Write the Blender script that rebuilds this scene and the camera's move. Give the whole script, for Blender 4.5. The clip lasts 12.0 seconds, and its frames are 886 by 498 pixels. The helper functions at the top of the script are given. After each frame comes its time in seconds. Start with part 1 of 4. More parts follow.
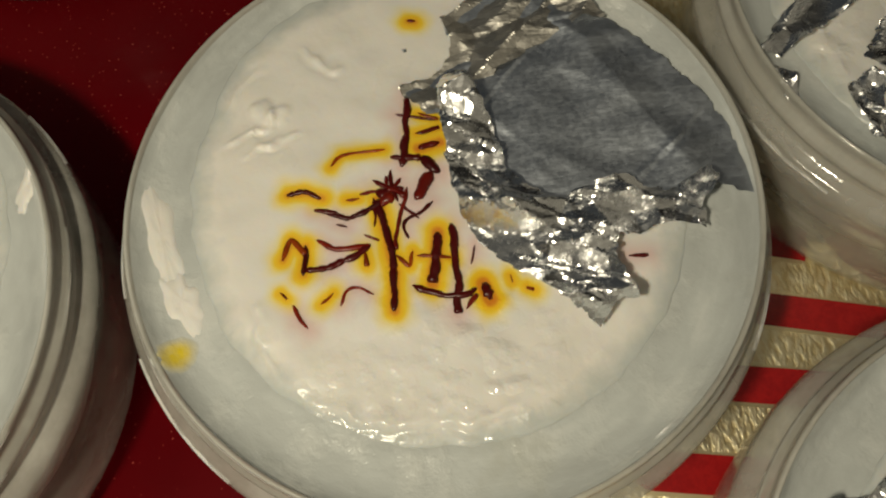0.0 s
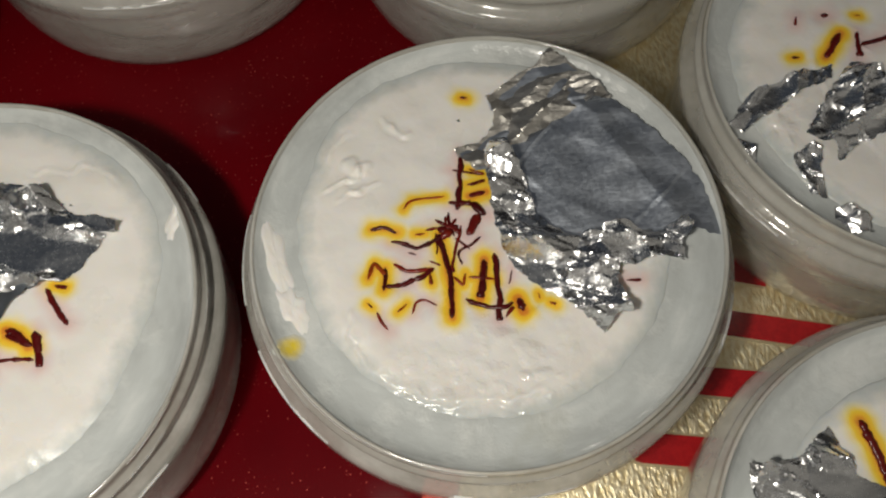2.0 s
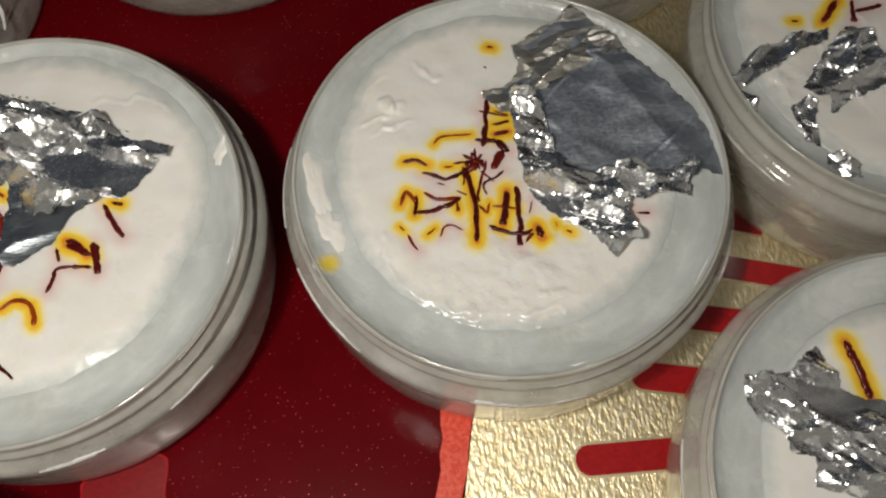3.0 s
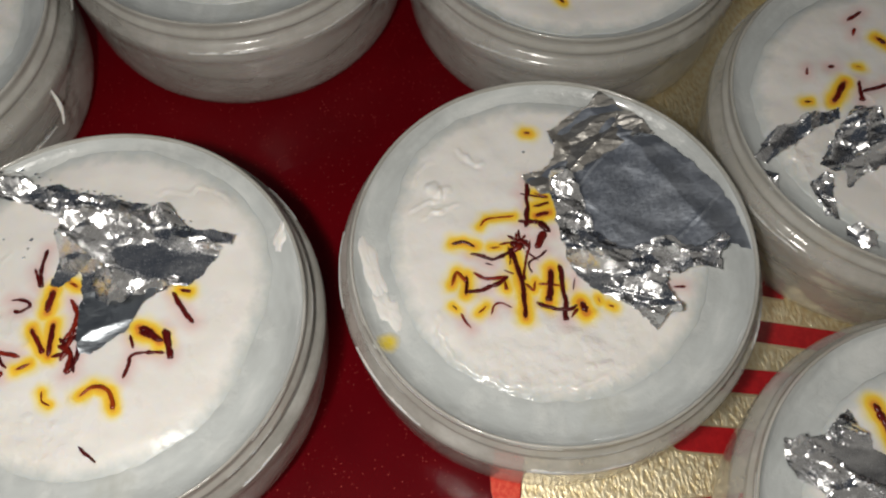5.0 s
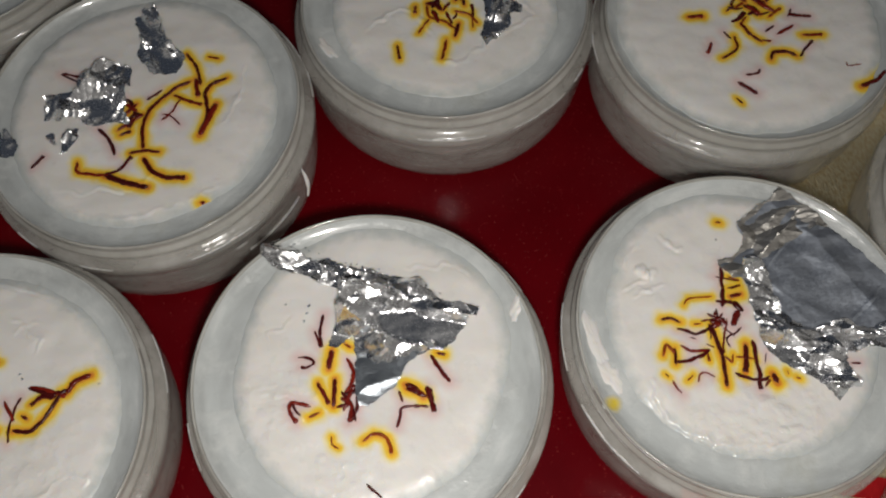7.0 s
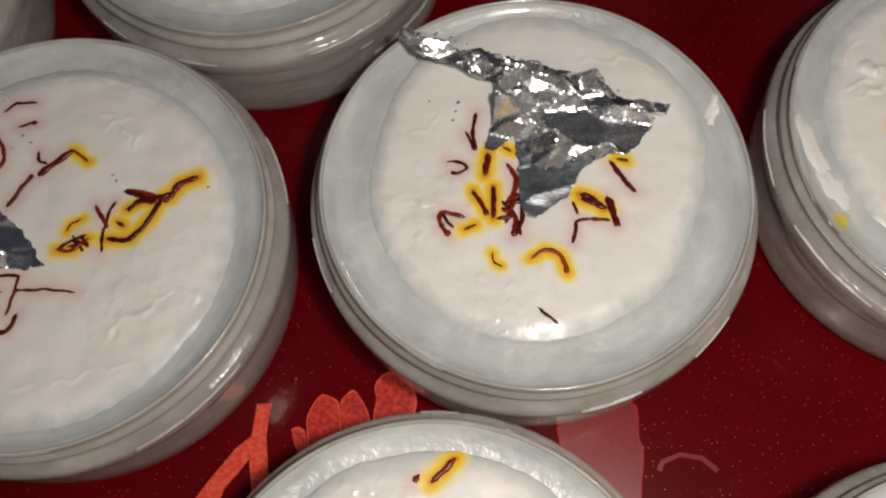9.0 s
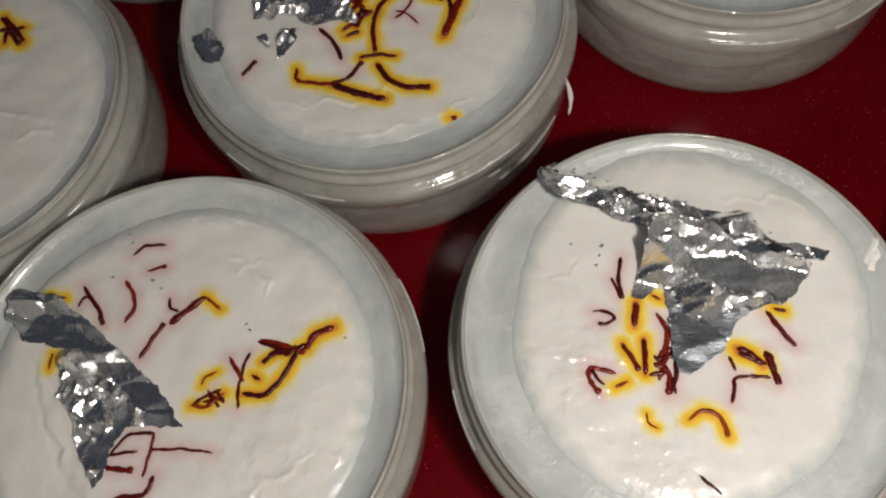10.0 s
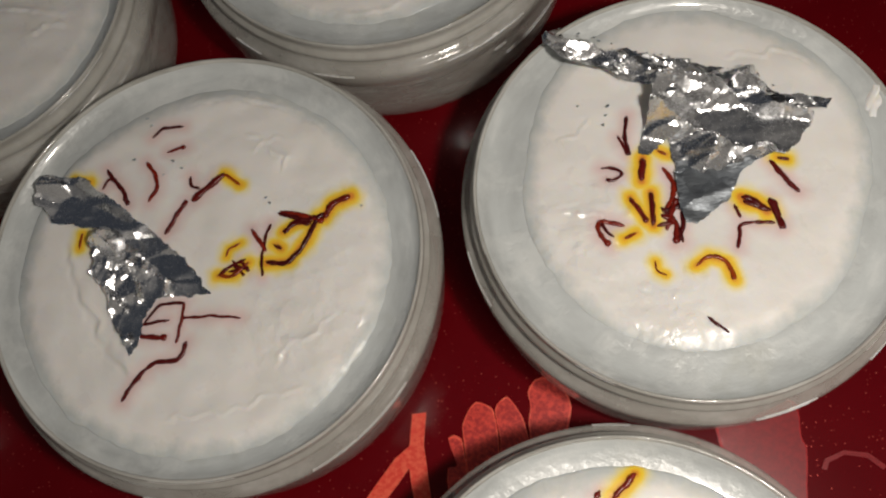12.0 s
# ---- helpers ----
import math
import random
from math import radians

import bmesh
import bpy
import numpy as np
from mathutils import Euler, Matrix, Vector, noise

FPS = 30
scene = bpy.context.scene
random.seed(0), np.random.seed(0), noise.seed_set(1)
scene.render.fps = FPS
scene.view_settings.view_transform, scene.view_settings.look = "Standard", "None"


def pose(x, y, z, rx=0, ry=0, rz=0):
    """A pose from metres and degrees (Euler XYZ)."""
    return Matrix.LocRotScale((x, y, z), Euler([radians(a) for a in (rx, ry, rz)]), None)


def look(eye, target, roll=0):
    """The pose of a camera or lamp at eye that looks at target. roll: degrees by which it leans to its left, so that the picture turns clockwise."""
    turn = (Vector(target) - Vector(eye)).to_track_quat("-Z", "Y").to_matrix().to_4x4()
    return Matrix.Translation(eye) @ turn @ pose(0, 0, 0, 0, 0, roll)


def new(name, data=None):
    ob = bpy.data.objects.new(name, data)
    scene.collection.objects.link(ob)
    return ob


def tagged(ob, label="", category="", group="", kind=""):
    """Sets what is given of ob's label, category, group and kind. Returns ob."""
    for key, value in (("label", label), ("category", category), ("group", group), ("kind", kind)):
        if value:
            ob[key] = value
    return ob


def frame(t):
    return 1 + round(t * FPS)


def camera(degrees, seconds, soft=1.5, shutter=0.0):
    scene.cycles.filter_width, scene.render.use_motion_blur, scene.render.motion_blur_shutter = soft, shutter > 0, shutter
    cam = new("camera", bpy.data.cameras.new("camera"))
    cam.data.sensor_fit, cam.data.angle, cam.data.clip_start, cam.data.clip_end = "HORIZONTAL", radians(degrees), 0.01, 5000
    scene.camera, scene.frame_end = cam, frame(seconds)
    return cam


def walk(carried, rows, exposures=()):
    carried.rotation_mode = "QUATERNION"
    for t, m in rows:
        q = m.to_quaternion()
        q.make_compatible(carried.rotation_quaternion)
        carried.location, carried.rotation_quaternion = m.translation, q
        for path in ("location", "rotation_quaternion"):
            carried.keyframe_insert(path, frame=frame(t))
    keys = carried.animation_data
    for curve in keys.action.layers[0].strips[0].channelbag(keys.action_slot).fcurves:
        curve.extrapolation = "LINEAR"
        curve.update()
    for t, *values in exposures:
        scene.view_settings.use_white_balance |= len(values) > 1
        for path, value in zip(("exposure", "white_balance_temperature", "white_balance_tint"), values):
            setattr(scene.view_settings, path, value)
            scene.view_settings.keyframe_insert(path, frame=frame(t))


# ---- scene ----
cam = camera(53.0, 12.0, soft=2.15)
PATH = [
    (0, (-0.00307, -0.05085, 0.14228), (0.00135, 0.02385, -0.04319), -5.21),
    (0.5, (-0.00523, -0.05158, 0.14634), (0.00043, 0.02060, -0.04010), -3.68),
    (1, (-0.00557, -0.05100, 0.14600), (-0.00092, 0.02051, -0.04072), -4.17),
    (1.5, (-0.00821, -0.05225, 0.15471), (0.00023, 0.02339, -0.03024), -1.70),
    (2, (-0.01192, -0.06429, 0.18035), (-0.00692, 0.01441, -0.00344), -3.90),
    (2.5, (-0.01761, -0.07657, 0.18658), (-0.01249, 0.00414, 0.00366), -2.75),
    (3, (-0.02078, -0.08279, 0.18814), (-0.01349, -0.00315, 0.00483), -0.64),
    (3.2, (-0.02223, -0.08126, 0.19223), (-0.01801, -0.00378, 0.00789), -3.17),
    (4.8, (-0.03081, -0.08121, 0.20163), (-0.01981, 0.00603, 0.02200), -0.45),
    (5, (-0.03333, -0.07946, 0.20193), (-0.02212, 0.00846, 0.02264), -0.29),
    (5.5, (-0.03265, -0.07817, 0.19425), (-0.01849, 0.00735, 0.01401), 2.43),
    (6, (-0.03270, -0.07653, 0.19485), (-0.02140, 0.00584, 0.01295), 1.13),
    (6.5, (-0.05345, -0.06813, 0.21838), (-0.04151, 0.01868, 0.03860), 1.36),
    (7, (-0.08126, -0.06974, 0.24514), (-0.07502, 0.01515, 0.06415), -1.48),
    (7.5, (-0.10445, -0.08824, 0.23735), (-0.10466, -0.00033, 0.05771), -4.39),
    (7.7, (-0.10863, -0.08922, 0.23189), (-0.11468, -0.00752, 0.04944), -7.89),
    (9.3, (-0.11751, -0.07427, 0.19303), (-0.11831, 0.00001, 0.00734), -4.82),
    (9.5, (-0.12371, -0.06806, 0.19397), (-0.12833, 0.00602, 0.00826), -7.59),
    (10, (-0.13402, -0.05261, 0.19976), (-0.14271, 0.02646, 0.01626), -10.17),
    (10.5, (-0.14201, -0.04663, 0.20519), (-0.15559, 0.03136, 0.02152), -13.98),
    (11, (-0.15048, -0.05374, 0.21816), (-0.17201, 0.02196, 0.03430), -19.83),
    (11.5, (-0.14391, -0.06440, 0.21041), (-0.15968, 0.00502, 0.02351), -17.48),
    (12, (-0.13502, -0.06764, 0.19991), (-0.14799, -0.00217, 0.01137), -17.24),
]
# exposure follows the phone's own metering
EXPO = [(0.0, -0.15, 8000, 2), (1.2, -0.18, 8000, 2), (2.0, -0.02, 6700, 8), (3.0, -0.02, 6700, 8), (5.0, 0.07, 6450, 10), (6.0, 0.10, 6450, 10), (6.6, -0.03, 6500, 10), (7.2, -0.05, 6300, 12), (7.7, -0.02, 6400, 14), (9.3, -0.14, 6700, 13), (10.5, 0.18, 6600, 11), (11.2, 0.12, 6650, 11), (12.0, -0.08, 6700, 12)]
walk(cam, [(t, look(eye, target, roll)) for t, eye, target, roll in PATH], EXPO)


# ---- light: the phone's lamp over the tray, a dim room around ----
world = bpy.data.worlds.new("room_dusk")
scene.world = world
world.use_nodes = True
WN, WL = world.node_tree.nodes, world.node_tree.links


def glow(way, start, end, low, high):
    """soft light added to the room from one side"""
    dot = WN.new("ShaderNodeVectorMath")
    dot.operation = "DOT_PRODUCT"
    dot.inputs[1].default_value = Vector(way).normalized()
    WL.new(WN.new("ShaderNodeTexCoord").outputs["Generated"], dot.inputs[0])
    fade = WN.new("ShaderNodeMapRange")
    fade.interpolation_type = "SMOOTHSTEP"
    fade.inputs["From Min"].default_value, fade.inputs["From Max"].default_value = start, end
    WL.new(dot.outputs["Value"], fade.inputs["Value"])
    side = WN.new("ShaderNodeMix")
    side.data_type = "RGBA"
    side.inputs[6].default_value, side.inputs[7].default_value = (*low, 1), (*high, 1)
    WL.new(fade.outputs[0], side.inputs[0])
    return side.outputs[2]


# added glow behind the phone to brighten the foil, cool light from the far left
room = WN.new("ShaderNodeMix")
room.data_type, room.blend_type = "RGBA", "ADD"
room.inputs[0].default_value = 1.0
WL.new(glow((0.3, -0.85, 0.4), -0.1, 0.75, (0.030, 0.027, 0.027), (0.58, 0.55, 0.50)), room.inputs[6])
WL.new(glow((-0.62, 0.5, 0.6), 0.2, 0.95, (0.0, 0.0, 0.0), (0.065, 0.085, 0.115)), room.inputs[7])
WL.new(room.outputs[2], WN["Background"].inputs[0])
WN["Background"].inputs[1].default_value = 0.30
lamp_data = bpy.data.lights.new("phone_torch", "AREA")
lamp_data.shape, lamp_data.size = "DISK", 0.020
lamp_data.energy, lamp_data.color = 0.42, (1.0, 0.95, 0.87)
torch = new("phone_torch", lamp_data)
torch.matrix_world = look((-0.074, -0.088, 0.234), (-0.074, -0.080, 0.0))


# ---- materials ----
def material(name, base, rough=0.5, metal=0.0, **extra):
    m = bpy.data.materials.new(name)
    m.use_nodes = True
    b = m.node_tree.nodes["Principled BSDF"]
    b.inputs["Base Color"].default_value = (*base, 1)
    b.inputs["Roughness"].default_value = rough
    b.inputs["Metallic"].default_value = metal
    for key, value in extra.items():
        b.inputs[key.replace("_", " ")].default_value = value
    return m, m.node_tree.nodes, m.node_tree.links, b


def noise_node(nodes, links, scale, detail=4.0, rough=0.55, coords=None):
    n = nodes.new("ShaderNodeTexNoise")
    n.inputs["Scale"].default_value = scale
    n.inputs["Detail"].default_value = detail
    n.inputs["Roughness"].default_value = rough
    if coords is None:
        coords = nodes.new("ShaderNodeTexCoord").outputs["Object"]
    links.new(coords, n.inputs["Vector"])
    return n


def ramp(nodes, links, src, stops):
    r = nodes.new("ShaderNodeValToRGB")
    els = r.color_ramp.elements
    while len(els) < len(stops):
        els.new(0.5)
    for e, (p, c) in zip(els, stops):
        e.position = p
        e.color = (*c, 1) if len(c) == 3 else c
    links.new(src, r.inputs["Fac"])
    return r


def mix(nodes, links, fac, a, b):
    n = nodes.new("ShaderNodeMix")
    n.data_type = "RGBA"
    for slot, v in ((n.inputs[0], fac), (n.inputs[6], a), (n.inputs[7], b)):
        if isinstance(v, (int, float)):
            slot.default_value = v
        elif isinstance(v, tuple):
            slot.default_value = (*v, 1)
        else:
            links.new(v, slot)
    return n.outputs[2]


def bump(nodes, links, b, height, strength, distance):
    n = nodes.new("ShaderNodeBump")
    n.inputs["Strength"].default_value = strength
    n.inputs["Distance"].default_value = distance
    links.new(height, n.inputs["Height"])
    old = b.inputs["Normal"]
    if old.is_linked:
        links.new(old.links[0].from_socket, n.inputs["Normal"])
    links.new(n.outputs[0], old)


def ring_coords(N, L, around, across):
    """coordinates that follow a tub's ring: slow along it, quick across"""
    sep = N.new("ShaderNodeSeparateXYZ")
    L.new(N.new("ShaderNodeTexCoord").outputs["Object"], sep.inputs[0])
    flat = N.new("ShaderNodeCombineXYZ")
    L.new(sep.outputs[0], flat.inputs[0])
    L.new(sep.outputs[1], flat.inputs[1])
    size = N.new("ShaderNodeVectorMath")
    size.operation = "LENGTH"
    L.new(flat.outputs[0], size.inputs[0])
    unit = N.new("ShaderNodeVectorMath")
    unit.operation = "NORMALIZE"
    L.new(flat.outputs[0], unit.inputs[0])
    slow = N.new("ShaderNodeVectorMath")
    slow.operation = "SCALE"
    L.new(unit.outputs[0], slow.inputs[0])
    slow.inputs["Scale"].default_value = around
    total = N.new("ShaderNodeMath")
    L.new(size.outputs["Value"], total.inputs[0])
    L.new(sep.outputs[2], total.inputs[1])
    quick = N.new("ShaderNodeMath")
    quick.operation = "MULTIPLY"
    L.new(total.outputs[0], quick.inputs[0])
    quick.inputs[1].default_value = across
    up = N.new("ShaderNodeCombineXYZ")
    L.new(quick.outputs[0], up.inputs[2])
    out = N.new("ShaderNodeVectorMath")
    L.new(slow.outputs[0], out.inputs[0])
    L.new(up.outputs[0], out.inputs[1])
    return out.outputs[0]


def cream_material():
    m, N, L, b = material("cream", (0.82, 0.78, 0.72), 0.34, Subsurface_Weight=0.4, Subsurface_Scale=0.002)
    b.inputs["Subsurface Radius"].default_value = (1.0, 0.8, 0.6)
    b.inputs["IOR"].default_value = 1.42
    tone = ramp(N, L, noise_node(N, L, 60, 5).outputs[0], [(0.3, (0.785, 0.76, 0.72)), (0.7, (0.83, 0.81, 0.785))])
    at = N.new("ShaderNodeAttribute")
    at.attribute_name = "stain"
    sep = N.new("ShaderNodeSeparateColor")
    L.new(at.outputs["Color"], sep.inputs[0])
    pink = mix(N, L, sep.outputs[1], tone.outputs[0], (0.74, 0.50, 0.48))
    yel = ramp(N, L, sep.outputs[0], [(0.0, (0.88, 0.78, 0.34)), (0.45, (0.90, 0.67, 0.04)), (0.82, (0.88, 0.50, 0.006)), (1.0, (0.72, 0.24, 0.003))])
    edge = ramp(N, L, sep.outputs[0], [(0.0, (0, 0, 0)), (0.2, (0.3, 0.3, 0.3)), (0.6, (0.95, 0.95, 0.95))])
    thin = N.new("ShaderNodeMath")
    thin.operation = "MULTIPLY_ADD"
    L.new(noise_node(N, L, 230, 5, 0.6).outputs[0], thin.inputs[0])
    thin.inputs[1].default_value = 1.3
    low = N.new("ShaderNodeMath")
    low.operation = "MULTIPLY_ADD"
    L.new(at.outputs["Alpha"], low.inputs[0])
    low.inputs[1].default_value, low.inputs[2].default_value = -1.25, 0.35
    L.new(low.outputs[0], thin.inputs[2])
    through_film = ramp(N, L, thin.outputs[0], [(0.15, (0, 0, 0)), (0.85, (1, 1, 1))])
    body = mix(N, L, through_film.outputs[0], pink, (0.57, 0.595, 0.582))
    L.new(mix(N, L, edge.outputs[0], body, yel.outputs[0]), b.inputs["Base Color"])
    rough = ramp(N, L, noise_node(N, L, 140, 3).outputs[0], [(0.35, (0.26, 0.26, 0.26)), (0.65, (0.46, 0.46, 0.46))])
    L.new(mix(N, L, sep.outputs[2], rough.outputs[0], (0.10, 0.10, 0.10)), b.inputs["Roughness"])
    bump(N, L, b, noise_node(N, L, 260, 4, 0.5).outputs[0], 0.24, 0.0006)
    wet = N.new("ShaderNodeMath")
    wet.operation = "MULTIPLY"
    pearls = N.new("ShaderNodeTexVoronoi")
    pearls.feature = "SMOOTH_F1"
    pearls.inputs["Scale"].default_value, pearls.inputs["Smoothness"].default_value = 330, 0.8
    sway = N.new("ShaderNodeVectorMath")
    L.new(N.new("ShaderNodeTexCoord").outputs["Object"], sway.inputs[0])
    drift = N.new("ShaderNodeVectorMath")
    drift.operation = "SCALE"
    L.new(noise_node(N, L, 260, 3).outputs["Color"], drift.inputs[0])
    drift.inputs["Scale"].default_value = 0.004
    L.new(drift.outputs[0], sway.inputs[1])
    L.new(sway.outputs[0], pearls.inputs["Vector"])
    drops = ramp(N, L, pearls.outputs["Distance"], [(0.05, (1, 1, 1)), (0.55, (0, 0, 0))])
    L.new(drops.outputs[0], wet.inputs[0])
    L.new(sep.outputs[2], wet.inputs[1])
    bump(N, L, b, wet.outputs[0], 0.42, 0.0009)
    bump(N, L, b, noise_node(N, L, 1300, 2).outputs[0], 0.06, 0.0002)
    return m


def film_material():
    """thin cream smear over the milky plastic inside the rim"""
    m, N, L, b = material("cream_film", (0.6, 0.63, 0.62), 0.3, Coat_Weight=1.0, Coat_Roughness=0.07)
    smear = ramp(N, L, noise_node(N, L, 1.0, 4, 0.5, ring_coords(N, L, 2.2, 170)).outputs[0], [(0.30, (0.42, 0.44, 0.435)), (0.45, (0.50, 0.525, 0.52)), (0.58, (0.555, 0.585, 0.58)), (0.70, (0.66, 0.68, 0.67))])
    patch = ramp(N, L, noise_node(N, L, 1.0, 6, 0.6, ring_coords(N, L, 4.5, 95)).outputs[0], [(0.48, (0, 0, 0)), (0.66, (0.8, 0.8, 0.8))])
    white = mix(N, L, patch.outputs[0], smear.outputs[0], (0.64, 0.66, 0.645))
    bare = ramp(N, L, noise_node(N, L, 48, 4, 0.6).outputs[0], [(0.60, (0, 0, 0)), (0.70, (0.7, 0.7, 0.7))])
    white = mix(N, L, bare.outputs[0], white, (0.45, 0.465, 0.43))
    at = N.new("ShaderNodeAttribute")
    at.attribute_name = "stain"
    sep = N.new("ShaderNodeSeparateColor")
    L.new(at.outputs["Color"], sep.inputs[0])
    blot = N.new("ShaderNodeMath")
    blot.operation = "MULTIPLY"
    L.new(sep.outputs[0], blot.inputs[0])
    L.new(ramp(N, L, noise_node(N, L, 700, 3).outputs[0], [(0.3, (0.75, 0.75, 0.75)), (0.55, (1, 1, 1))]).outputs[0], blot.inputs[1])
    L.new(mix(N, L, blot.outputs[0], white, (0.80, 0.60, 0.02)), b.inputs["Base Color"])
    bump(N, L, b, noise_node(N, L, 1.0, 5, 0.6, ring_coords(N, L, 4.0, 150)).outputs[0], 0.30, 0.0012)
    bump(N, L, b, patch.outputs[0], 0.35, 0.0005)
    bump(N, L, b, noise_node(N, L, 120, 3, 0.5).outputs[0], 0.16, 0.0022)
    bump(N, L, b, noise_node(N, L, 420, 3, 0.6).outputs[0], 0.10, 0.0006)
    return m


def plastic_material(name, cover, rough):
    """thin milky plastic: partly see-through, glossy, licked with dried cream"""
    m, N, L, b = material(name, (0.7, 0.7, 0.67), rough, Coat_Weight=1.0, Coat_Roughness=0.06, Specular_IOR_Level=0.8)
    lick = noise_node(N, L, 1.0, 5, 0.62, ring_coords(N, L, 3.0, 190))
    L.new(ramp(N, L, lick.outputs[0], [(0.38, (0.56, 0.55, 0.50)), (0.56, (0.61, 0.60, 0.555)), (0.70, (0.69, 0.68, 0.64))]).outputs[0], b.inputs["Base Color"])
    L.new(ramp(N, L, lick.outputs[0], [(0.42, (cover,) * 3), (0.70, (min(1.0, cover + 0.16),) * 3)]).outputs[0], b.inputs["Alpha"])
    r = ramp(N, L, noise_node(N, L, 90, 4).outputs[0], [(0.35, (rough * 0.6,) * 3), (0.7, (rough * 1.5,) * 3)])
    L.new(r.outputs[0], b.inputs["Roughness"])
    bump(N, L, b, noise_node(N, L, 1.0, 4, 0.55, ring_coords(N, L, 7.0, 330)).outputs[0], 0.12, 0.0006)
    bump(N, L, b, noise_node(N, L, 160, 3, 0.5).outputs[0], 0.18, 0.0018)
    return m


def foil_material(name, base, rough, scratch):
    m, N, L, b = material(name, base, rough, 1.0)
    tc = N.new("ShaderNodeTexCoord")
    mp = N.new("ShaderNodeMapping")
    mp.inputs["Scale"].default_value = (1, 3.5, 1)
    mp.inputs["Rotation"].default_value = (0, 0, 0.5)
    L.new(tc.outputs["Object"], mp.inputs[0])
    dull = ramp(N, L, noise_node(N, L, 900, 5, 0.7, mp.outputs[0]).outputs[0], [(0.36, tuple(0.86 * c for c in base)), (0.64, base)])
    L.new(dull.outputs[0], b.inputs["Base Color"])
    r = ramp(N, L, noise_node(N, L, 1300, 4, 0.6).outputs[0], [(0.35, (rough * 0.88,) * 3), (0.65, (min(1, rough * 1.12),) * 3)])
    L.new(r.outputs[0], b.inputs["Roughness"])
    bump(N, L, b, noise_node(N, L, 420, 3, 0.6, mp.outputs[0]).outputs[0], scratch, 0.0012)
    bump(N, L, b, noise_node(N, L, 1500, 2).outputs[0], scratch * 0.4, 0.0002)
    return m


def saffron_material(name, pale):
    m, N, L, b = material(name, (0.12, 0.006, 0.008), 0.3, Specular_IOR_Level=0.35)
    oi = N.new("ShaderNodeObjectInfo")
    tone = ramp(N, L, oi.outputs["Random"], [(0.0, (0.055, 0.002, 0.002)), (0.6, (0.15, 0.005, 0.003)), (1.0, (0.34, 0.022, 0.004))])
    tint = mix(N, L, pale, tone.outputs[0], (0.55, 0.09, 0.004))
    grain = noise_node(N, L, 500, 3)
    L.new(mix(N, L, grain.outputs[0], tint, (0.04, 0.003, 0.004)), b.inputs["Base Color"])
    bump(N, L, b, grain.outputs[0], 0.5, 0.0003)
    return m


def tray_material():
    m, N, L, b = material("red_lacquer", (0.14, 0.003, 0.006), 0.24, Coat_Weight=0.05, Coat_Roughness=0.06, Specular_IOR_Level=0.12)
    v = N.new("ShaderNodeTexVoronoi")
    v.inputs["Scale"].default_value = 1000
    L.new(N.new("ShaderNodeTexCoord").outputs["Object"], v.inputs["Vector"])
    dot = ramp(N, L, v.outputs["Distance"], [(0.1, (1, 1, 1)), (0.2, (0, 0, 0))])
    pick = ramp(N, L, v.outputs["Color"], [(0.55, (0, 0, 0)), (0.80, (1, 1, 1))])
    both = N.new("ShaderNodeMath")
    both.operation = "MULTIPLY"
    L.new(dot.outputs[0], both.inputs[0])
    L.new(pick.outputs[0], both.inputs[1])
    deep = ramp(N, L, noise_node(N, L, 25, 4).outputs[0], [(0.3, (0.092, 0.0005, 0.003)), (0.7, (0.128, 0.001, 0.004))])
    L.new(mix(N, L, both.outputs[0], deep.outputs[0], (0.85, 0.13, 0.11)), b.inputs["Base Color"])
    L.new(both.outputs[0], b.inputs["Metallic"])
    bump(N, L, b, noise_node(N, L, 120, 3).outputs[0], 0.05, 0.0005)
    return m


def print_material(name, base, base2, rough):
    m, N, L, b = material(name, base, rough)
    g = ramp(N, L, noise_node(N, L, 900, 3, 0.7).outputs[0], [(0.4, base), (0.62, base2)])
    L.new(g.outputs[0], b.inputs["Base Color"])
    return m


def gold_material():
    m, N, L, b = material("embossed_gold", (0.68, 0.5, 0.22), 0.47, 1.0)
    tc = N.new("ShaderNodeTexCoord")
    mp = N.new("ShaderNodeMapping")
    mp.inputs["Scale"].default_value = (1.5, 0.7, 1)
    L.new(tc.outputs["Object"], mp.inputs[0])
    n = noise_node(N, L, 750, 2, 0.5, mp.outputs[0])
    L.new(ramp(N, L, n.outputs[0], [(0.35, (0.84, 0.70, 0.41)), (0.6, (0.98, 0.89, 0.65))]).outputs[0], b.inputs["Base Color"])
    bump(N, L, b, n.outputs[0], 0.55, 0.0006)
    return m


CREAM, FILM = cream_material(), film_material()
PLASTIC = plastic_material("milky_plastic", 0.40, 0.18)
RIM = plastic_material("rim_plastic", 0.60, 0.15)
SHINY = foil_material("silver_leaf", (0.93, 0.935, 0.945), 0.25, 0.03)
DULL = foil_material("silver_leaf_dull", (0.74, 0.80, 0.90), 0.44, 0.07)
# the same leaf with a brownish reflection put into its base colour
WARM_REFLECTION = foil_material("silver_leaf_warm_reflection", (0.76, 0.73, 0.68), 0.44, 0.15)
DARK = foil_material("silver_leaf_dark", (0.46, 0.50, 0.54), 0.36, 0.14)
SAFFRON, ORANGE = saffron_material("saffron", 0.0), saffron_material("saffron_orange", 0.75)
TRAY = tray_material()
CORAL = print_material("coral_print", (0.74, 0.04, 0.02), (0.85, 0.12, 0.06), 0.4)
SCARLET = print_material("scarlet_print", (0.33, 0.008, 0.012), (0.42, 0.012, 0.015), 0.25)
# red print with the tubs' shade put into its colour
SHADED = print_material("shaded_red_print", (0.20, 0.004, 0.008), (0.26, 0.006, 0.01), 0.3)
GOLD = gold_material()
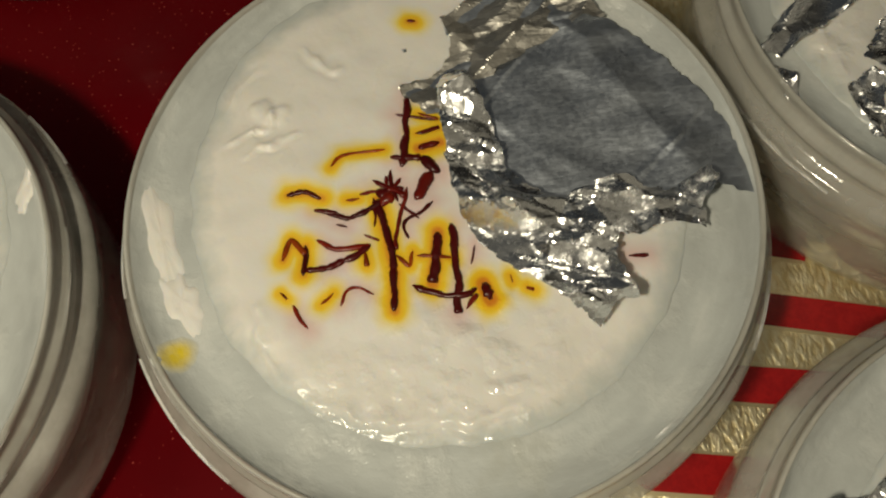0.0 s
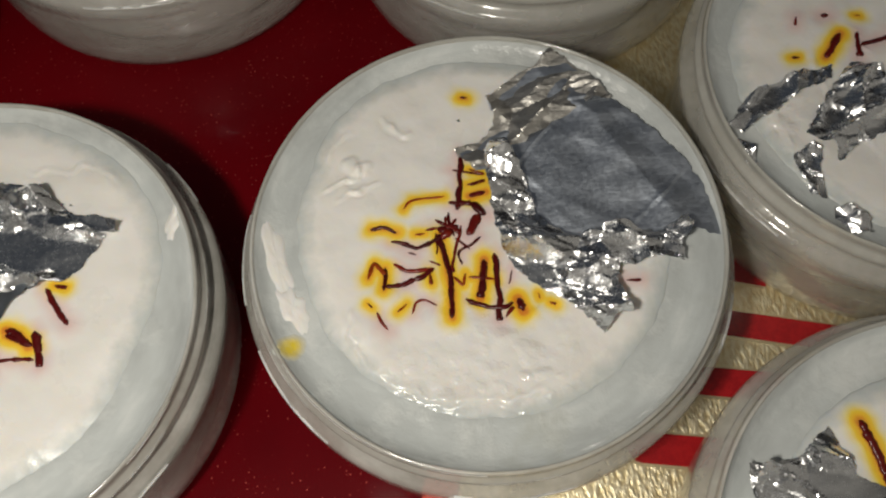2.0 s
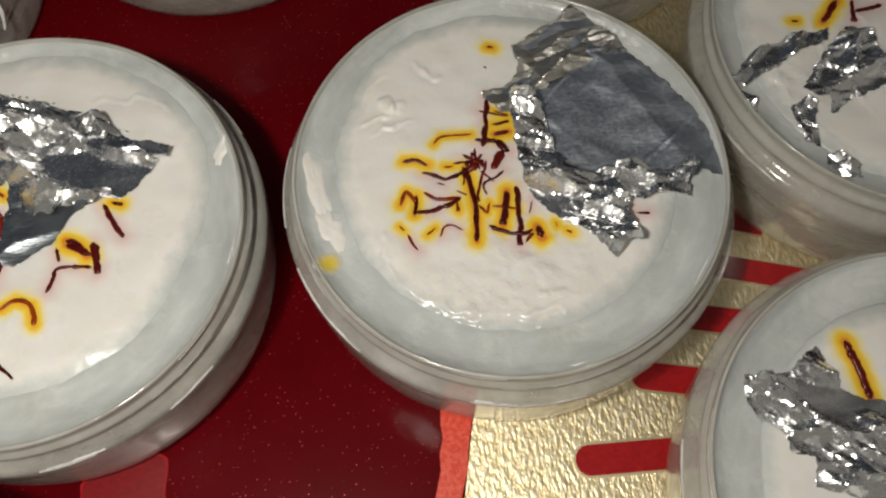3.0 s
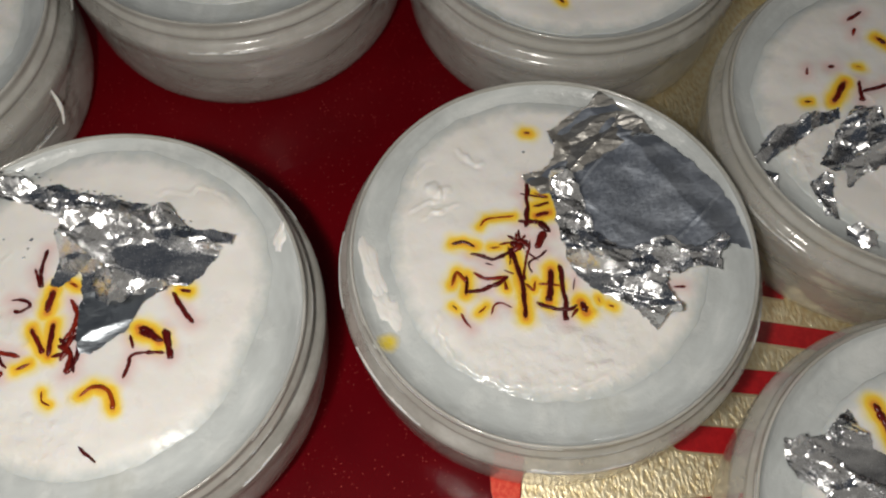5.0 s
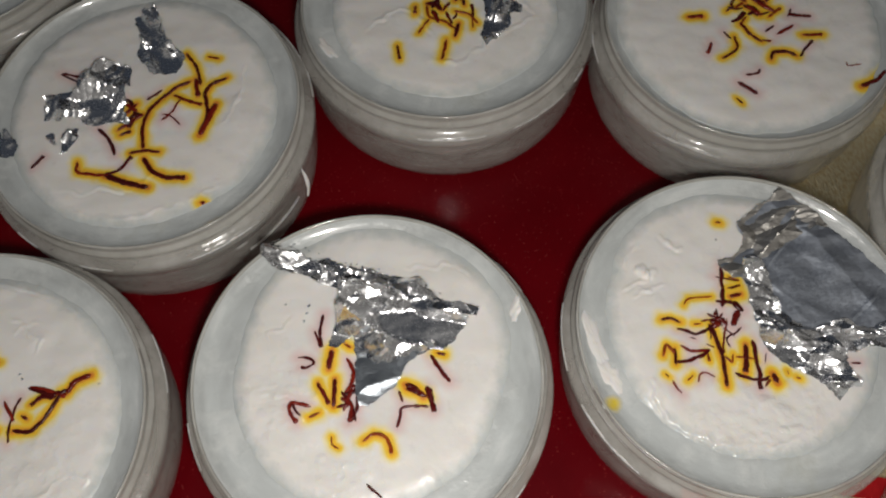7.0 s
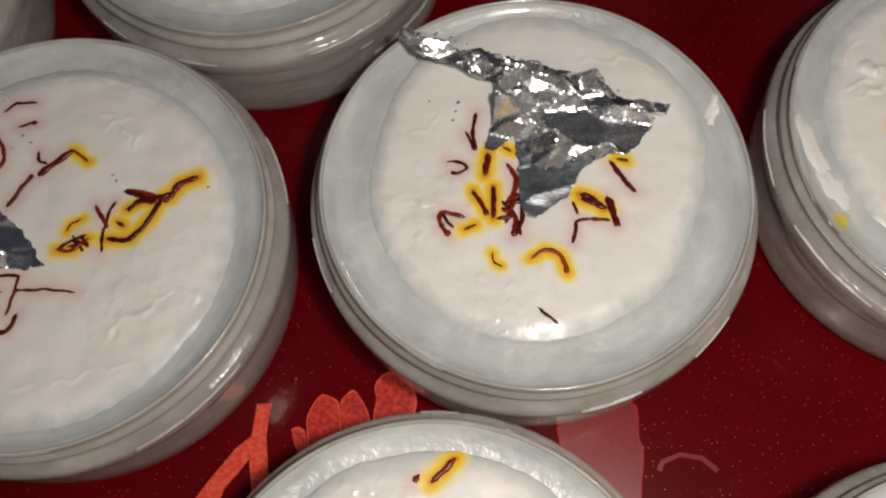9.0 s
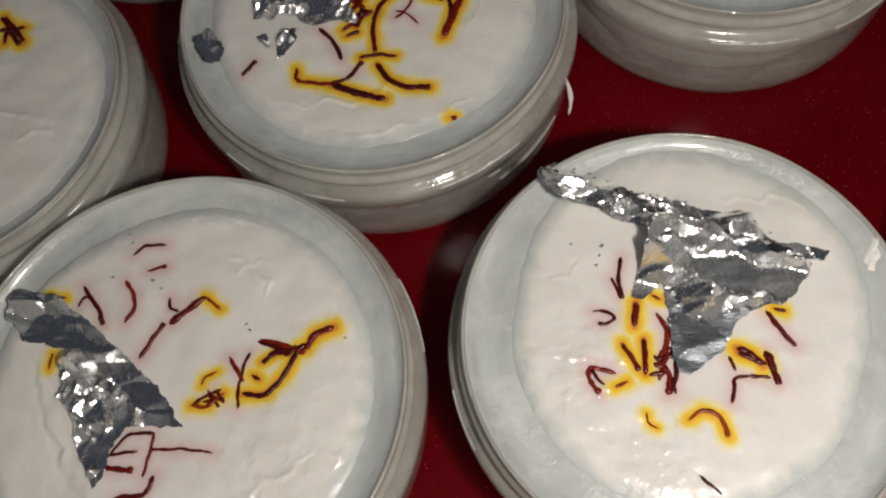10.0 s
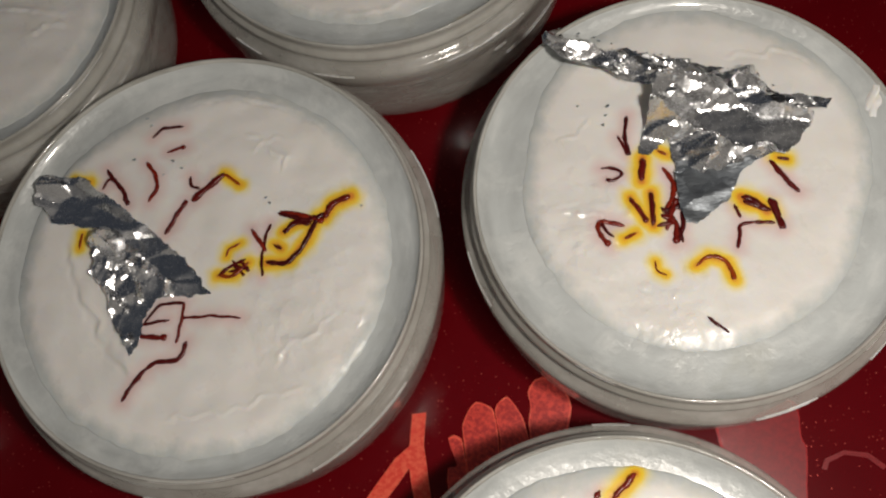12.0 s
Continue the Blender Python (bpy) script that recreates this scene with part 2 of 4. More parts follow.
PALE_GOLD = material("pale_gold", (0.86, 0.74, 0.48), 0.42, 1.0)[0]
STIPPLE = print_material("stippled_red_print", (0.40, 0.012, 0.010), (0.70, 0.05, 0.03), 0.35)


# ---- mesh helpers ----
def mesh_object(name, verts, faces, mat, parent=None, label="", smooth=True):
    me = bpy.data.meshes.new(name)
    me.from_pydata(verts, [], faces)
    me.materials.append(mat)
    me.polygons.foreach_set("use_smooth", [smooth] * len(me.polygons))
    me.update()
    ob = new(name, me)
    ob.parent = parent
    if label:
        ob["label"] = label
    return ob


def lathe(name, profile, mat, parent, label="", n=128, wobble=0.0):
    """a turned ring from (radius, height) pairs in metres"""
    verts, faces, k = [], [], len(profile)
    for i in range(n):
        a = 2 * math.pi * i / n
        for r, z in profile:
            q = 1 + wobble * noise.noise((math.cos(a) * 2, math.sin(a) * 2, z * 90))
            verts.append((r * q * math.cos(a), r * q * math.sin(a), z))
    for i in range(n):
        j = (i + 1) % n
        for p in range(k - 1):
            faces.append((i * k + p, j * k + p, j * k + p + 1, i * k + p + 1))
    return mesh_object(name, verts, faces, mat, parent, label)


def near(points, path):
    """distance of each of the points to a polyline"""
    best = np.full(len(points), 1e9)
    for a, b in zip(path[:-1], path[1:]):
        a, b = np.array(a, float), np.array(b, float)
        d = b - a
        t = np.clip(((points - a) @ d) / max(d @ d, 1e-9), 0, 1)
        best = np.minimum(best, np.hypot(*(points - a - t[:, None] * d).T))
    return best


def crease(points, path, width):
    """a lip with a groove beside it, along a polyline, dying out at its ends"""
    best, side, along = np.full(len(points), 1e9), np.zeros(len(points)), np.zeros(len(points))
    n = len(path) - 1
    for k, (a, b) in enumerate(zip(path[:-1], path[1:])):
        a, b = np.array(a, float), np.array(b, float)
        d = b - a
        t = np.clip(((points - a) @ d) / max(d @ d, 1e-9), 0, 1)
        off = points - a - t[:, None] * d
        dist = np.hypot(*off.T)
        nearer = dist < best
        best = np.where(nearer, dist, best)
        side = np.where(nearer, np.sign(d[0] * off[:, 1] - d[1] * off[:, 0]), side)
        along = np.where(nearer, (k + t) / n, along)
    s = best * side
    fade = np.clip(np.minimum(along, 1 - along) * 5, 0.0, 1) * (0.7 + 0.3 * np.sin(along * 17))
    return fade * (np.exp(-(((s - 0.5 * width) / width) ** 2)) - 0.8 * np.exp(-(((s + 0.4 * width) / (0.7 * width)) ** 2)))


# ---- the printed tray ----
def slab(name, outline, z0, z1, mat, parent=None, label=""):
    """a flat plate with an edge, from an outline in millimetres"""
    bm = bmesh.new()
    vs = [bm.verts.new((x / 1000, y / 1000, z1)) for x, y in outline]
    f = bm.faces.new(vs)
    if f.normal.z < 0:
        f.normal_flip()
    ret = bmesh.ops.extrude_face_region(bm, geom=[f])
    for e in ret["geom"]:
        if isinstance(e, bmesh.types.BMVert):
            e.co.z = z0
    bmesh.ops.recalc_face_normals(bm, faces=bm.faces)
    me = bpy.data.meshes.new(name)
    bm.to_mesh(me)
    bm.free()
    me.materials.append(mat)
    ob = new(name, me)
    ob.parent = parent
    if label:
        ob["label"] = label
    return ob


def wavy(points, amount, step, seed):
    """an outline with a hand-cut edge"""
    out = []
    for (x0, y0), (x1, y1) in zip(points, points[1:] + points[:1]):
        n = max(1, int(math.hypot(x1 - x0, y1 - y0) / step))
        for i in range(n):
            x, y = x0 + (x1 - x0) * i / n, y0 + (y1 - y0) * i / n
            v = noise.noise_vector((x * 0.35, y * 0.35, seed))
            out.append((x + amount * v.x, y + amount * v.y))
    return out


def tab_outline(x, y, length, width, degrees):
    """a bar with one rounded end at x, y"""
    r, c, s = width / 2, math.cos(radians(degrees)), math.sin(radians(degrees))
    pts = [(r - r * math.sin(a) * 0.9, r * math.cos(a)) for a in np.linspace(0, math.pi, 9)]
    pts = [(length, r)] + pts + [(length, -r)]
    return [(x + c * u - s * v, y + s * u + c * v) for u, v in pts]


tray = tagged(new("tray"), "glossy dark red tray with gold embossed border print", "tray", kind="structure")
slab("tray_top", [(-480, -300), (320, -300), (320, 420), (-480, 420)], -0.008, 0.0, TRAY, tray)
slab("gold_border", wavy([(-14.5, -57), (-10.5, -39), (-4, -20), (12, 12), (31, 45), (44, 68), (66, 92), (110, 118), (300, 125), (300, -290), (-60, -290), (-40, -150)], 0.5, 6, 1), -0.001, 0.0002, GOLD, tray, "gold embossed border")
slab("coral_edge", wavy([(-14.7, -57), (-10.7, -39), (-4.2, -20), (11, 12), (30, 45), (25, 46), (4, 12), (-11, -20), (-17.5, -38), (-18.5, -48), (-20.5, -57), (-48, -150), (-40.5, -150)], 0.7, 3, 2), -0.001, 0.00012, CORAL, tray, "coral red edging print")
for x, y, length, width, turn in [(9, -52.2, 60, 6.4, -1), (24, -34.8, 50, 6.2, -12.5), (36, -22.3, 45, 6.0, -13), (46, -10.9, 30, 5.6, -16.5), (48, 1.6, 14, 5.6, -18), (30, -70, 60, 6.4, 8), (56, 85, 50, 6, 30)]:
    rim = slab("tab_edge", tab_outline(x - 0.55, y, length, width + 1.1, turn), -0.001, 0.0003, PALE_GOLD, tray, "pale gold line round a red tab")
    slab("red_tab", tab_outline(x, y, length, width, turn), -0.001, 0.0004, SCARLET, rim, "glossy scarlet tab")
slab("leaf_stem", wavy([(-155.9, -36.4), (-159.2, -36.6), (-160.4, -43.4), (-163.8, -45.9), (-170.5, -53.5), (-180, -66), (-172, -68), (-166, -54.3), (-160.8, -48.3), (-160.3, -54.5), (-161, -68), (-155.5, -68), (-156.4, -54.9), (-157.1, -43.7)], 0.2, 3, 3), -0.001, 0.0002, CORAL, tray, "coral leaf stem print")


def petal_print(points, inset, ink=CORAL, heart=STIPPLE):
    """a coral petal with a stippled red heart, inset by millimetres from its edge"""
    edge = [(p.x, p.y) for a, b, c, d in zip(points[-1:] + points[:-1], points, points[1:] + points[:1], points[2:] + points[:2]) for p in arc(a, b, c, d)]
    petal = slab("petal_print", edge, -0.001, 0.00016, ink, tray, "coral red petal print")
    cx, cy = sum(p[0] for p in edge) / len(edge), sum(p[1] for p in edge) / len(edge)
    reach = max(math.hypot(x - cx, y - cy) for x, y in edge)
    k = 1 - inset / reach
    slab("petal_heart", [(cx + (x - cx) * k, cy + (y - cy) * k) for x, y in edge], -0.001, 0.00026, heart, petal, "stippled red inside of the petal")


def arc(a, b, c, d, n=5):
    a, b, c, d = (Vector((*p, 0)) for p in (a, b, c, d))
    return [b + (c - b) * t + 0.35 * t * (1 - t) * ((c - a) * (1 - t) - (d - b) * t) for t in (i / n for i in range(n))]


petal_print([(-148.2, -43.0), (-148.1, -40.0), (-146.5, -37.0), (-144.7, -35.3), (-142.6, -36.0), (-140.9, -37.6), (-140.4, -44.0), (-141.5, -54.0), (-147.5, -54.0)], 0.9)
petal_print([(-140.6, -37.6), (-139.2, -35.6), (-137.5, -34.8), (-135.8, -37.2), (-134.3, -40.9), (-134.0, -48.0), (-140.8, -52.0), (-140.1, -44.0)], 0.9)
petal_print([(-133.5, -41.5), (-132.6, -37.5), (-132.8, -34.2), (-130.9, -31.7), (-127.5, -31.2), (-124.6, -34.0), (-123.6, -39.0), (-126.5, -46.0), (-133.0, -48.0)], 0.9)
petal_print([(-151.6, -42.6), (-148.6, -43.1), (-148.2, -54.0), (-152.4, -54.0), (-152.2, -49.2), (-150.1, -48.7)], 0.7)
# this petal and arc get darker inks, standing in for a tub's shadow
petal_print([(-93.5, -46.5), (-86.0, -42.0), (-80.6, -40.5), (-75.5, -42.8), (-75.9, -50.0), (-75.3, -52.4), (-76.4, -58.0), (-79.0, -66.0), (-90.0, -66.0)], 0.9, SCARLET, SHADED)
slab("petal_outline", wavy([(-73.2, -57.0), (-72.0, -54.9), (-67.9, -53.6), (-63.1, -54.6), (-60.0, -57.6), (-60.8, -58.4), (-63.5, -55.6), (-67.9, -54.5), (-71.4, -55.8), (-72.2, -57.4)], 0.15, 2, 5), -0.001, 0.00016, SHADED, tray, "thin red arc print with shade in its colour")


# ---- tubs of cream ----
CUPS = {
    "A": (0.0004, 0.0006, 0.0460, 33.5, 1), "B": (-0.0958, -0.0020, 0.0466, 33.8, 2), "H": (-0.1955, -0.0050, 0.0484, 39.0, 3),
    "G": (-0.1553, 0.0832, 0.0482, 38.0, 4), "C": (-0.0655, 0.1135, 0.0466, 35.0, 5), "D": (0.0245, 0.0962, 0.0460, 39.5, 6),
    "E": (0.0905, 0.0253, 0.0460, 37.0, 7), "F": (0.0692, -0.0680, 0.0460, 34.0, 8), "I": (-0.2575, 0.0665, 0.0465, 39.0, 9),
    "J": (-0.1222, -0.0922, 0.0460, 36.0, 10), "K": (-0.2247, -0.0985, 0.0460, 36.0, 11), "N": (-0.3125, -0.0163, 0.0460, 36.0, 12),
    "O": (0.1160, 0.1140, 0.0460, 36.0, 13), "M": (-0.2200, 0.1580, 0.0460, 36.0, 14), "Q": (-0.0280, -0.1070, 0.0460, 36.0, 15),
}
STRANDS, RIDGES = {k: [] for k in CUPS}, {k: [] for k in CUPS}


def strand(cup, width, halo, *points):
    STRANDS[cup].append((width * (1.0 if cup == "A" else 1.18), halo, points))


def ridge(cup, height, width, *points):
    RIDGES[cup].append((height * (1.6 if cup == "A" else 1.1), width, points))


# saffron: tub, width in mm, stain (yellow, pink, none), points in mm from the tub's centre
strand("A", .7, "y", (-20.9, 4.2), (-18.4, 4.1), (-16.2, 3.0))
strand("A", .4, "y", (-14.6, 7.3), (-12.8, 9.1), (-10.0, 9.1), (-6.8, 9.1))
strand("A", .4, "y", (-13.0, 2.2), (-11.2, 2.1))
strand("A", .8, "p", (-17.5, 1.3), (-14.5, 0.6))
strand("A", .7, "p", (-15.7, 0.4), (-12.6, -0.5), (-9.8, 0.5), (-8.5, 1.4))
strand("A", .5, "p", (-11.1, 2.7), (-9.5, 3.0), (-8.4, 2.6))
strand("A", .4, "p", (-14.6, -1.1), (-13.2, -1.9))
strand("A", .9, "y", (-8.7, 1.4), (-8.0, -4.2), (-7.7, -9.2), (-8.3, -14.7))
strand("A", .4, "p", (-9.3, 1.9), (-9.3, -0.2), (-9.7, -2.3))
strand("A", 1.3, "n", (-8.8, 2.9), (-6.8, 1.3))
strand("A", 1.3, "n", (-8.6, 0.8), (-6.5, 1.9))
strand("A", .5, "n", (-7.1, 5.1), (-7.1, 3.3), (-6.9, 2.0))
strand("A", .5, "p", (-4.5, 2.7), (-5.5, -0.4), (-6.8, -3.6), (-7.0, -6.1))
strand("A", .5, "p", (-5.9, 0.5), (-3.5, -2.0))
strand("A", .45, "p", (-1.3, 0.2), (-3.0, -1.2), (-5.5, -2.5), (-5.3, -4.8))
strand("A", .7, "p", (-17.5, -3.1), (-15.4, -4.7), (-13.1, -5.1), (-10.4, -4.9))
strand("A", .9, "p", (-19.4, -7.4), (-16.4, -7.4), (-13.3, -6.5), (-10.4, -5.1))
strand("A", .7, "y", (-22.3, -5.3), (-20.9, -2.6), (-19.2, -4.9))
strand("A", .7, "y", (-19.1, -3.7), (-19.7, -8.0))
strand("A", .5, "y", (-11.3, -5.8), (-11.1, -7.9))
strand("A", .3, "n", (-11.0, -3.3), (-9.2, -4.5))
strand("A", .3, "y", (-23.0, -10.0), (-22.1, -11.0))
strand("A", .5, "p", (-21.5, -11.9), (-20.7, -14.2), (-19.7, -15.5))
strand("A", .35, "y", (-17.8, -12.4), (-16.0, -11.0))
strand("A", .4, "p", (-15.3, -13.0), (-14.1, -11.0), (-12.6, -10.7), (-10.8, -11.9))
strand("A", 1.2, "y", (-1.2, -4.5), (-1.8, -7.7), (-2.9, -11.6))
strand("A", .5, "y", (-4.3, -7.5), (-2.1, -8.1), (0.2, -8.4))
strand("A", .9, "p", (0.8, -3.5), (0.6, -8.1), (0.4, -12.1), (-0.2, -16.2))
strand("A", .8, "p", (-5.4, -11.4), (-2.7, -13.0), (0.9, -13.9), (2.9, -13.1))
strand("A", 1.4, "y", (3.7, -12.6), (4.3, -15.1))
strand("A", .5, "p", (1.0, -15.7), (2.7, -14.0))
strand("A", .5, "y", (-7.2, -7.0), (-5.6, -8.7), (-4.9, -6.8))
strand("A", .3, "p", (3.5, -6.9), (2.7, -9.6))
strand("A", 1, "p", (-2.6, 17.2), (-3.5, 11.7), (-4.7, 6.0))
strand("A", .4, "p", (-4.6, 14.4), (0.9, 12.7))
strand("A", .4, "y", (-1.5, 14.2), (1.3, 12.8))
strand("A", .5, "y", (-2.2, 11.0), (1.1, 11.4))
strand("A", 1, "y", (-2.1, 8.6), (1.0, 9.1))
strand("A", .8, "p", (-6.2, 7.6), (-1.9, 7.1))
strand("A", 1.3, "p", (-1.9, 7.3), (0.3, 4.3))
strand("A", 1.4, "p", (-0.7, 4.5), (-3.6, 0.6))
strand("A", .4, "p", (23.2, -11.9), (25.9, -12.3))
strand("A", .7, "y", (-0.9, 30.0), (0.2, 29.7))
strand("A", .4, "y", (7.4, -12.0), (7.5, -13.0))
strand("A", .4, "y", (9.2, -14.1), (10.1, -14.6))
strand("B", .6, "p", (-10.3, 16.8), (-11.5, 12.5), (-11.3, 8.0))
strand("B", .5, "p", (-12.7, 12.6), (-11.6, 8.0))
strand("B", .5, "p", (-17.3, 6.0), (-14.3, 5.5), (-13.4, 4.1), (-15.2, 3.1), (-16.6, 3.4))
strand("B", .9, "y", (-8.7, 7.0), (-9.7, 2.1))
strand("B", .6, "y", (-5.3, 8.4), (-3.8, 7.3))
strand("B", .8, "p", (-5.1, 4.6), (-3.7, 1.3), (-4.0, -1.7), (-6.4, -5.0))
strand("B", .7, "y", (-12.5, -1.2), (-10.0, -6.7))
strand("B", .8, "y", (-8.3, -0.5), (-8.9, -7.5))
strand("B", .7, "p", (-14.5, -7.0), (-19.3, -5.5), (-19.3, -8.8), (-17.9, -10.7))
strand("B", .5, "p", (-19.2, -5.8), (-17.1, -9.3))
strand("B", .5, "y", (-15.0, -9.7), (-12.3, -8.7))
strand("B", .8, "p", (-7.1, -5.5), (-4.7, -7.6), (-5.1, -11.7))
strand("B", .8, "p", (-6.4, -5.0), (-2.3, -3.7))
strand("B", .7, "p", (-2.9, -4.9), (-3.3, -9.0), (-5.4, -11.9))
strand("B", .9, "p", (15.9, 3.4), (18.1, -0.9), (20.1, -4.2))
strand("B", .5, "y", (17.4, 3.8), (19.5, 3.0))
strand("B", .8, "y", (9.1, -4.6), (14.0, -7.3))
strand("B", 1, "p", (14.2, -4.7), (15.4, -11.1))
strand("B", .6, "p", (14.3, -9.8), (8.2, -9.3), (7.2, -11.5), (6.2, -14.3))
strand("B", .5, "p", (7.3, -5.2), (8.1, -8.1))
strand("B", .6, "y", (-2.2, -16.7), (0.5, -15.3), (3.5, -16.5), (4.4, -20.4))
strand("B", .3, "y", (-9.7, -14.9), (-9.5, -16.8), (-8.1, -17.9))
strand("B", .5, "n", (-2.0, -27.0), (1.4, -30.6))
strand("H", .5, "p", (-11.6, 28.6), (-9.1, 30.6), (-4.7, 30.3))
strand("H", .5, "p", (-8.4, 24.8), (-4.3, 25.5))
strand("H", .7, "p", (-12.8, 22.9), (-10.5, 19.0), (-10.8, 15.8), (-12.3, 13.7))
strand("H", .6, "p", (-21.6, 22.5), (-19.6, 19.3), (-17.6, 16.7), (-16.9, 13.7))
strand("H", .5, "p", (-22.6, 18.0), (-20.8, 20.0), (-18.3, 17.4), (-17.3, 14.7))
strand("H", .7, "p", (-8.5, 5.9), (-6.4, 9.4), (-4.0, 13.0))
strand("H", 1.1, "p", (-2.8, 12.8), (0.9, 15.6), (4.3, 18.0))
strand("H", .5, "y", (4.3, 18.0), (7.6, 15.0))
strand("H", .5, "p", (-3.0, 18.5), (-2.8, 16.3), (-0.9, 15.2))
strand("H", .6, "p", (9.9, 4.9), (12.7, -0.4))
strand("H", .5, "p", (13.8, 5.6), (12.1, 0.2), (11.8, -5.8))
strand("H", .8, "y", (12.7, -2.9), (17.3, -3.1), (21.0, 0.4), (23.5, 5.0), (25.4, 6.3))
strand("H", .8, "n", (15.9, 8.3), (21.2, 6.3), (24.9, 4.6))
strand("H", 1.1, "y", (25.0, 5.5), (27.2, 8.3), (30.9, 9.4))
strand("H", .7, "y", (16.4, 3.4), (19.4, 4.9), (22.3, 4.5))
strand("H", .7, "y", (15.1, 0.7), (16.0, -0.2))
strand("H", .35, "y", (4.4, -0.6), (5.0, 1.1), (7.4, 2.1))
strand("H", .6, "y", (2.6, -4.5), (5.6, -4.8), (9.1, -2.4))
strand("H", .7, "p", (5.6, -2.6), (8.5, -3.6))
strand("H", .5, "p", (7.4, -1.6), (9.1, -4.3))
strand("H", .4, "y", (-27.0, 5.1), (-26.6, 8.2))
strand("H", .5, "p", (-12.6, -12.5), (-9.1, -9.3), (-4.4, -9.3))
strand("H", .5, "p", (-4.4, -9.3), (-5.0, -13.3), (-6.1, -17.6))
strand("H", .45, "p", (-5.0, -12.4), (1.4, -12.9), (7.2, -13.8))
strand("H", .5, "p", (-13.2, -13.0), (-7.3, -12.5))
strand("H", .8, "p", (-13.7, -15.3), (-7.9, -16.3))
strand("H", .7, "p", (-3.8, -17.5), (-5.5, -20.8), (-10.7, -21.4), (-14.6, -24.9), (-16.8, -28.3))
strand("H", .4, "y", (-29.1, 21.1), (-25.2, 20.1))
strand("G", .7, "y", (-17.7, -15.9), (-17.1, -19.2), (-8.9, -21.0))
strand("G", .7, "p", (-10.3, -20.8), (-6.1, -19.8), (-2.5, -15.8))
strand("G", 1.3, "y", (-9.6, -21.2), (-3.6, -24.0), (2.3, -26.0))
strand("G", 1, "y", (0.9, -16.7), (3.3, -21.0), (7.2, -23.3), (12.5, -24.0))
strand("G", .7, "y", (-3.1, -14.6), (1.1, -14.3), (5.1, -14.8))
strand("G", .8, "y", (0.4, -13.4), (0.2, -6.0), (2.0, -0.3), (8.1, 5.7), (13.2, 8.4))
strand("G", .9, "y", (14.7, 9.0), (15.6, 2.9))
strand("G", .7, "y", (8.6, 3.9), (12.0, 1.7), (16.7, -0.2))
strand("G", 1.4, "y", (20.8, -0.4), (18.1, -6.7), (16.4, -10.6))
strand("G", .8, "y", (23.8, 8.6), (19.4, 6.6), (17.7, 3.4), (18.5, -2.6), (18.1, -6.7))
strand("G", .4, "p", (5.4, -2.5), (8.1, -3.4), (10.6, -6.5))
strand("G", .5, "p", (10.6, 1.9), (7.4, -2.8), (5.2, -4.6))
strand("G", .8, "p", (-12.4, -5.6), (-9.1, -9.7), (-7.2, -14.8))
strand("G", .7, "p", (-30.3, -16.8), (-27.2, -13.1))
strand("G", .8, "y", (-6.8, -6.7), (-0.2, -1.7))
strand("G", .7, "y", (-6.2, -8.4), (-3.3, -7.5))
strand("G", .5, "p", (-3.3, -6.3), (-2.4, -3.1))
strand("G", .6, "p", (0.8, 3.2), (5.3, 6.1))
strand("G", .5, "p", (-24.7, 14.8), (-19.0, 11.3))
strand("G", .7, "y", (16.8, -32.0), (17.8, -32.4))
strand("G", .7, "y", (11.9, 18.4), (15.0, 13.0), (16.3, 6.8))
strand("G", .5, "y", (18.3, 16.7), (21.6, 15.6))
strand("G", .5, "p", (-24.4, 15.1), (-19.3, 13.5))
strand("I", .8, "p", (-12.6, 45.6), (-10.0, 40.1))
strand("I", .8, "p", (-22.1, 37.5), (-21.9, 32.0))
strand("I", .6, "y", (-9.5, 33.9), (-6.3, 34.0))
strand("I", .9, "p", (2.4, 26.3), (2.2, 20.6))
strand("I", 1.5, "p", (10.1, 27.6), (7.7, 19.9))
strand("I", .7, "p", (3.5, 16.1), (10.2, 18.2), (13.9, 19.1))
strand("I", .9, "y", (13.1, 22.7), (16.2, 18.8), (18.8, 15.0))
strand("I", .7, "y", (18.5, 19.4), (14.0, 18.7))
strand("I", .6, "p", (11.8, 14.2), (11.5, 12.2))
strand("I", 1, "y", (9.8, 14.4), (8.0, 8.7))
strand("I", 1, "y", (7.8, 11.3), (7.6, 5.4))
strand("I", 1.2, "y", (-3.0, 5.5), (2.3, 6.0), (9.1, 5.7))
strand("I", 1.3, "p", (-12.0, -7.1), (-0.8, -7.0))
strand("I", .7, "y", (-16.8, 0.5), (-11.3, -0.6), (-6.5, -2.8))
strand("I", 1.5, "y", (-18.1, 0.7), (-16.8, 0.2))
strand("I", .4, "p", (-7.3, -2.7), (-6.5, -5.6))
strand("I", .8, "p", (-10.1, 7.6), (-6.5, 2.9), (-3.3, -1.1))
strand("I", .7, "p", (-26.3, 17.3), (-22.7, 19.5), (-15.6, 19.8))
strand("I", .8, "p", (-25.2, 26.1), (-25.2, 20.7))
strand("I", .6, "y", (-20.5, 26.3), (-14.7, 24.6), (-13.7, 22.7))
strand("I", 1.2, "y", (-15.8, 21.2), (-9.0, 23.0))
strand("I", .9, "y", (-5.9, 23.5), (-5.4, 19.0))
strand("I", 1.5, "y", (-1.6, 20.3), (1.1, 16.4))
strand("I", 1.2, "p", (-12.0, 16.4), (-6.0, 18.2))
strand("I", 1.3, "y", (-17.6, 17.1), (-13.6, 16.6))
strand("I", .7, "p", (-11.5, 12.0), (-2.9, 10.9))
strand("I", .8, "y", (-17.7, 11.9), (-10.3, 9.3))
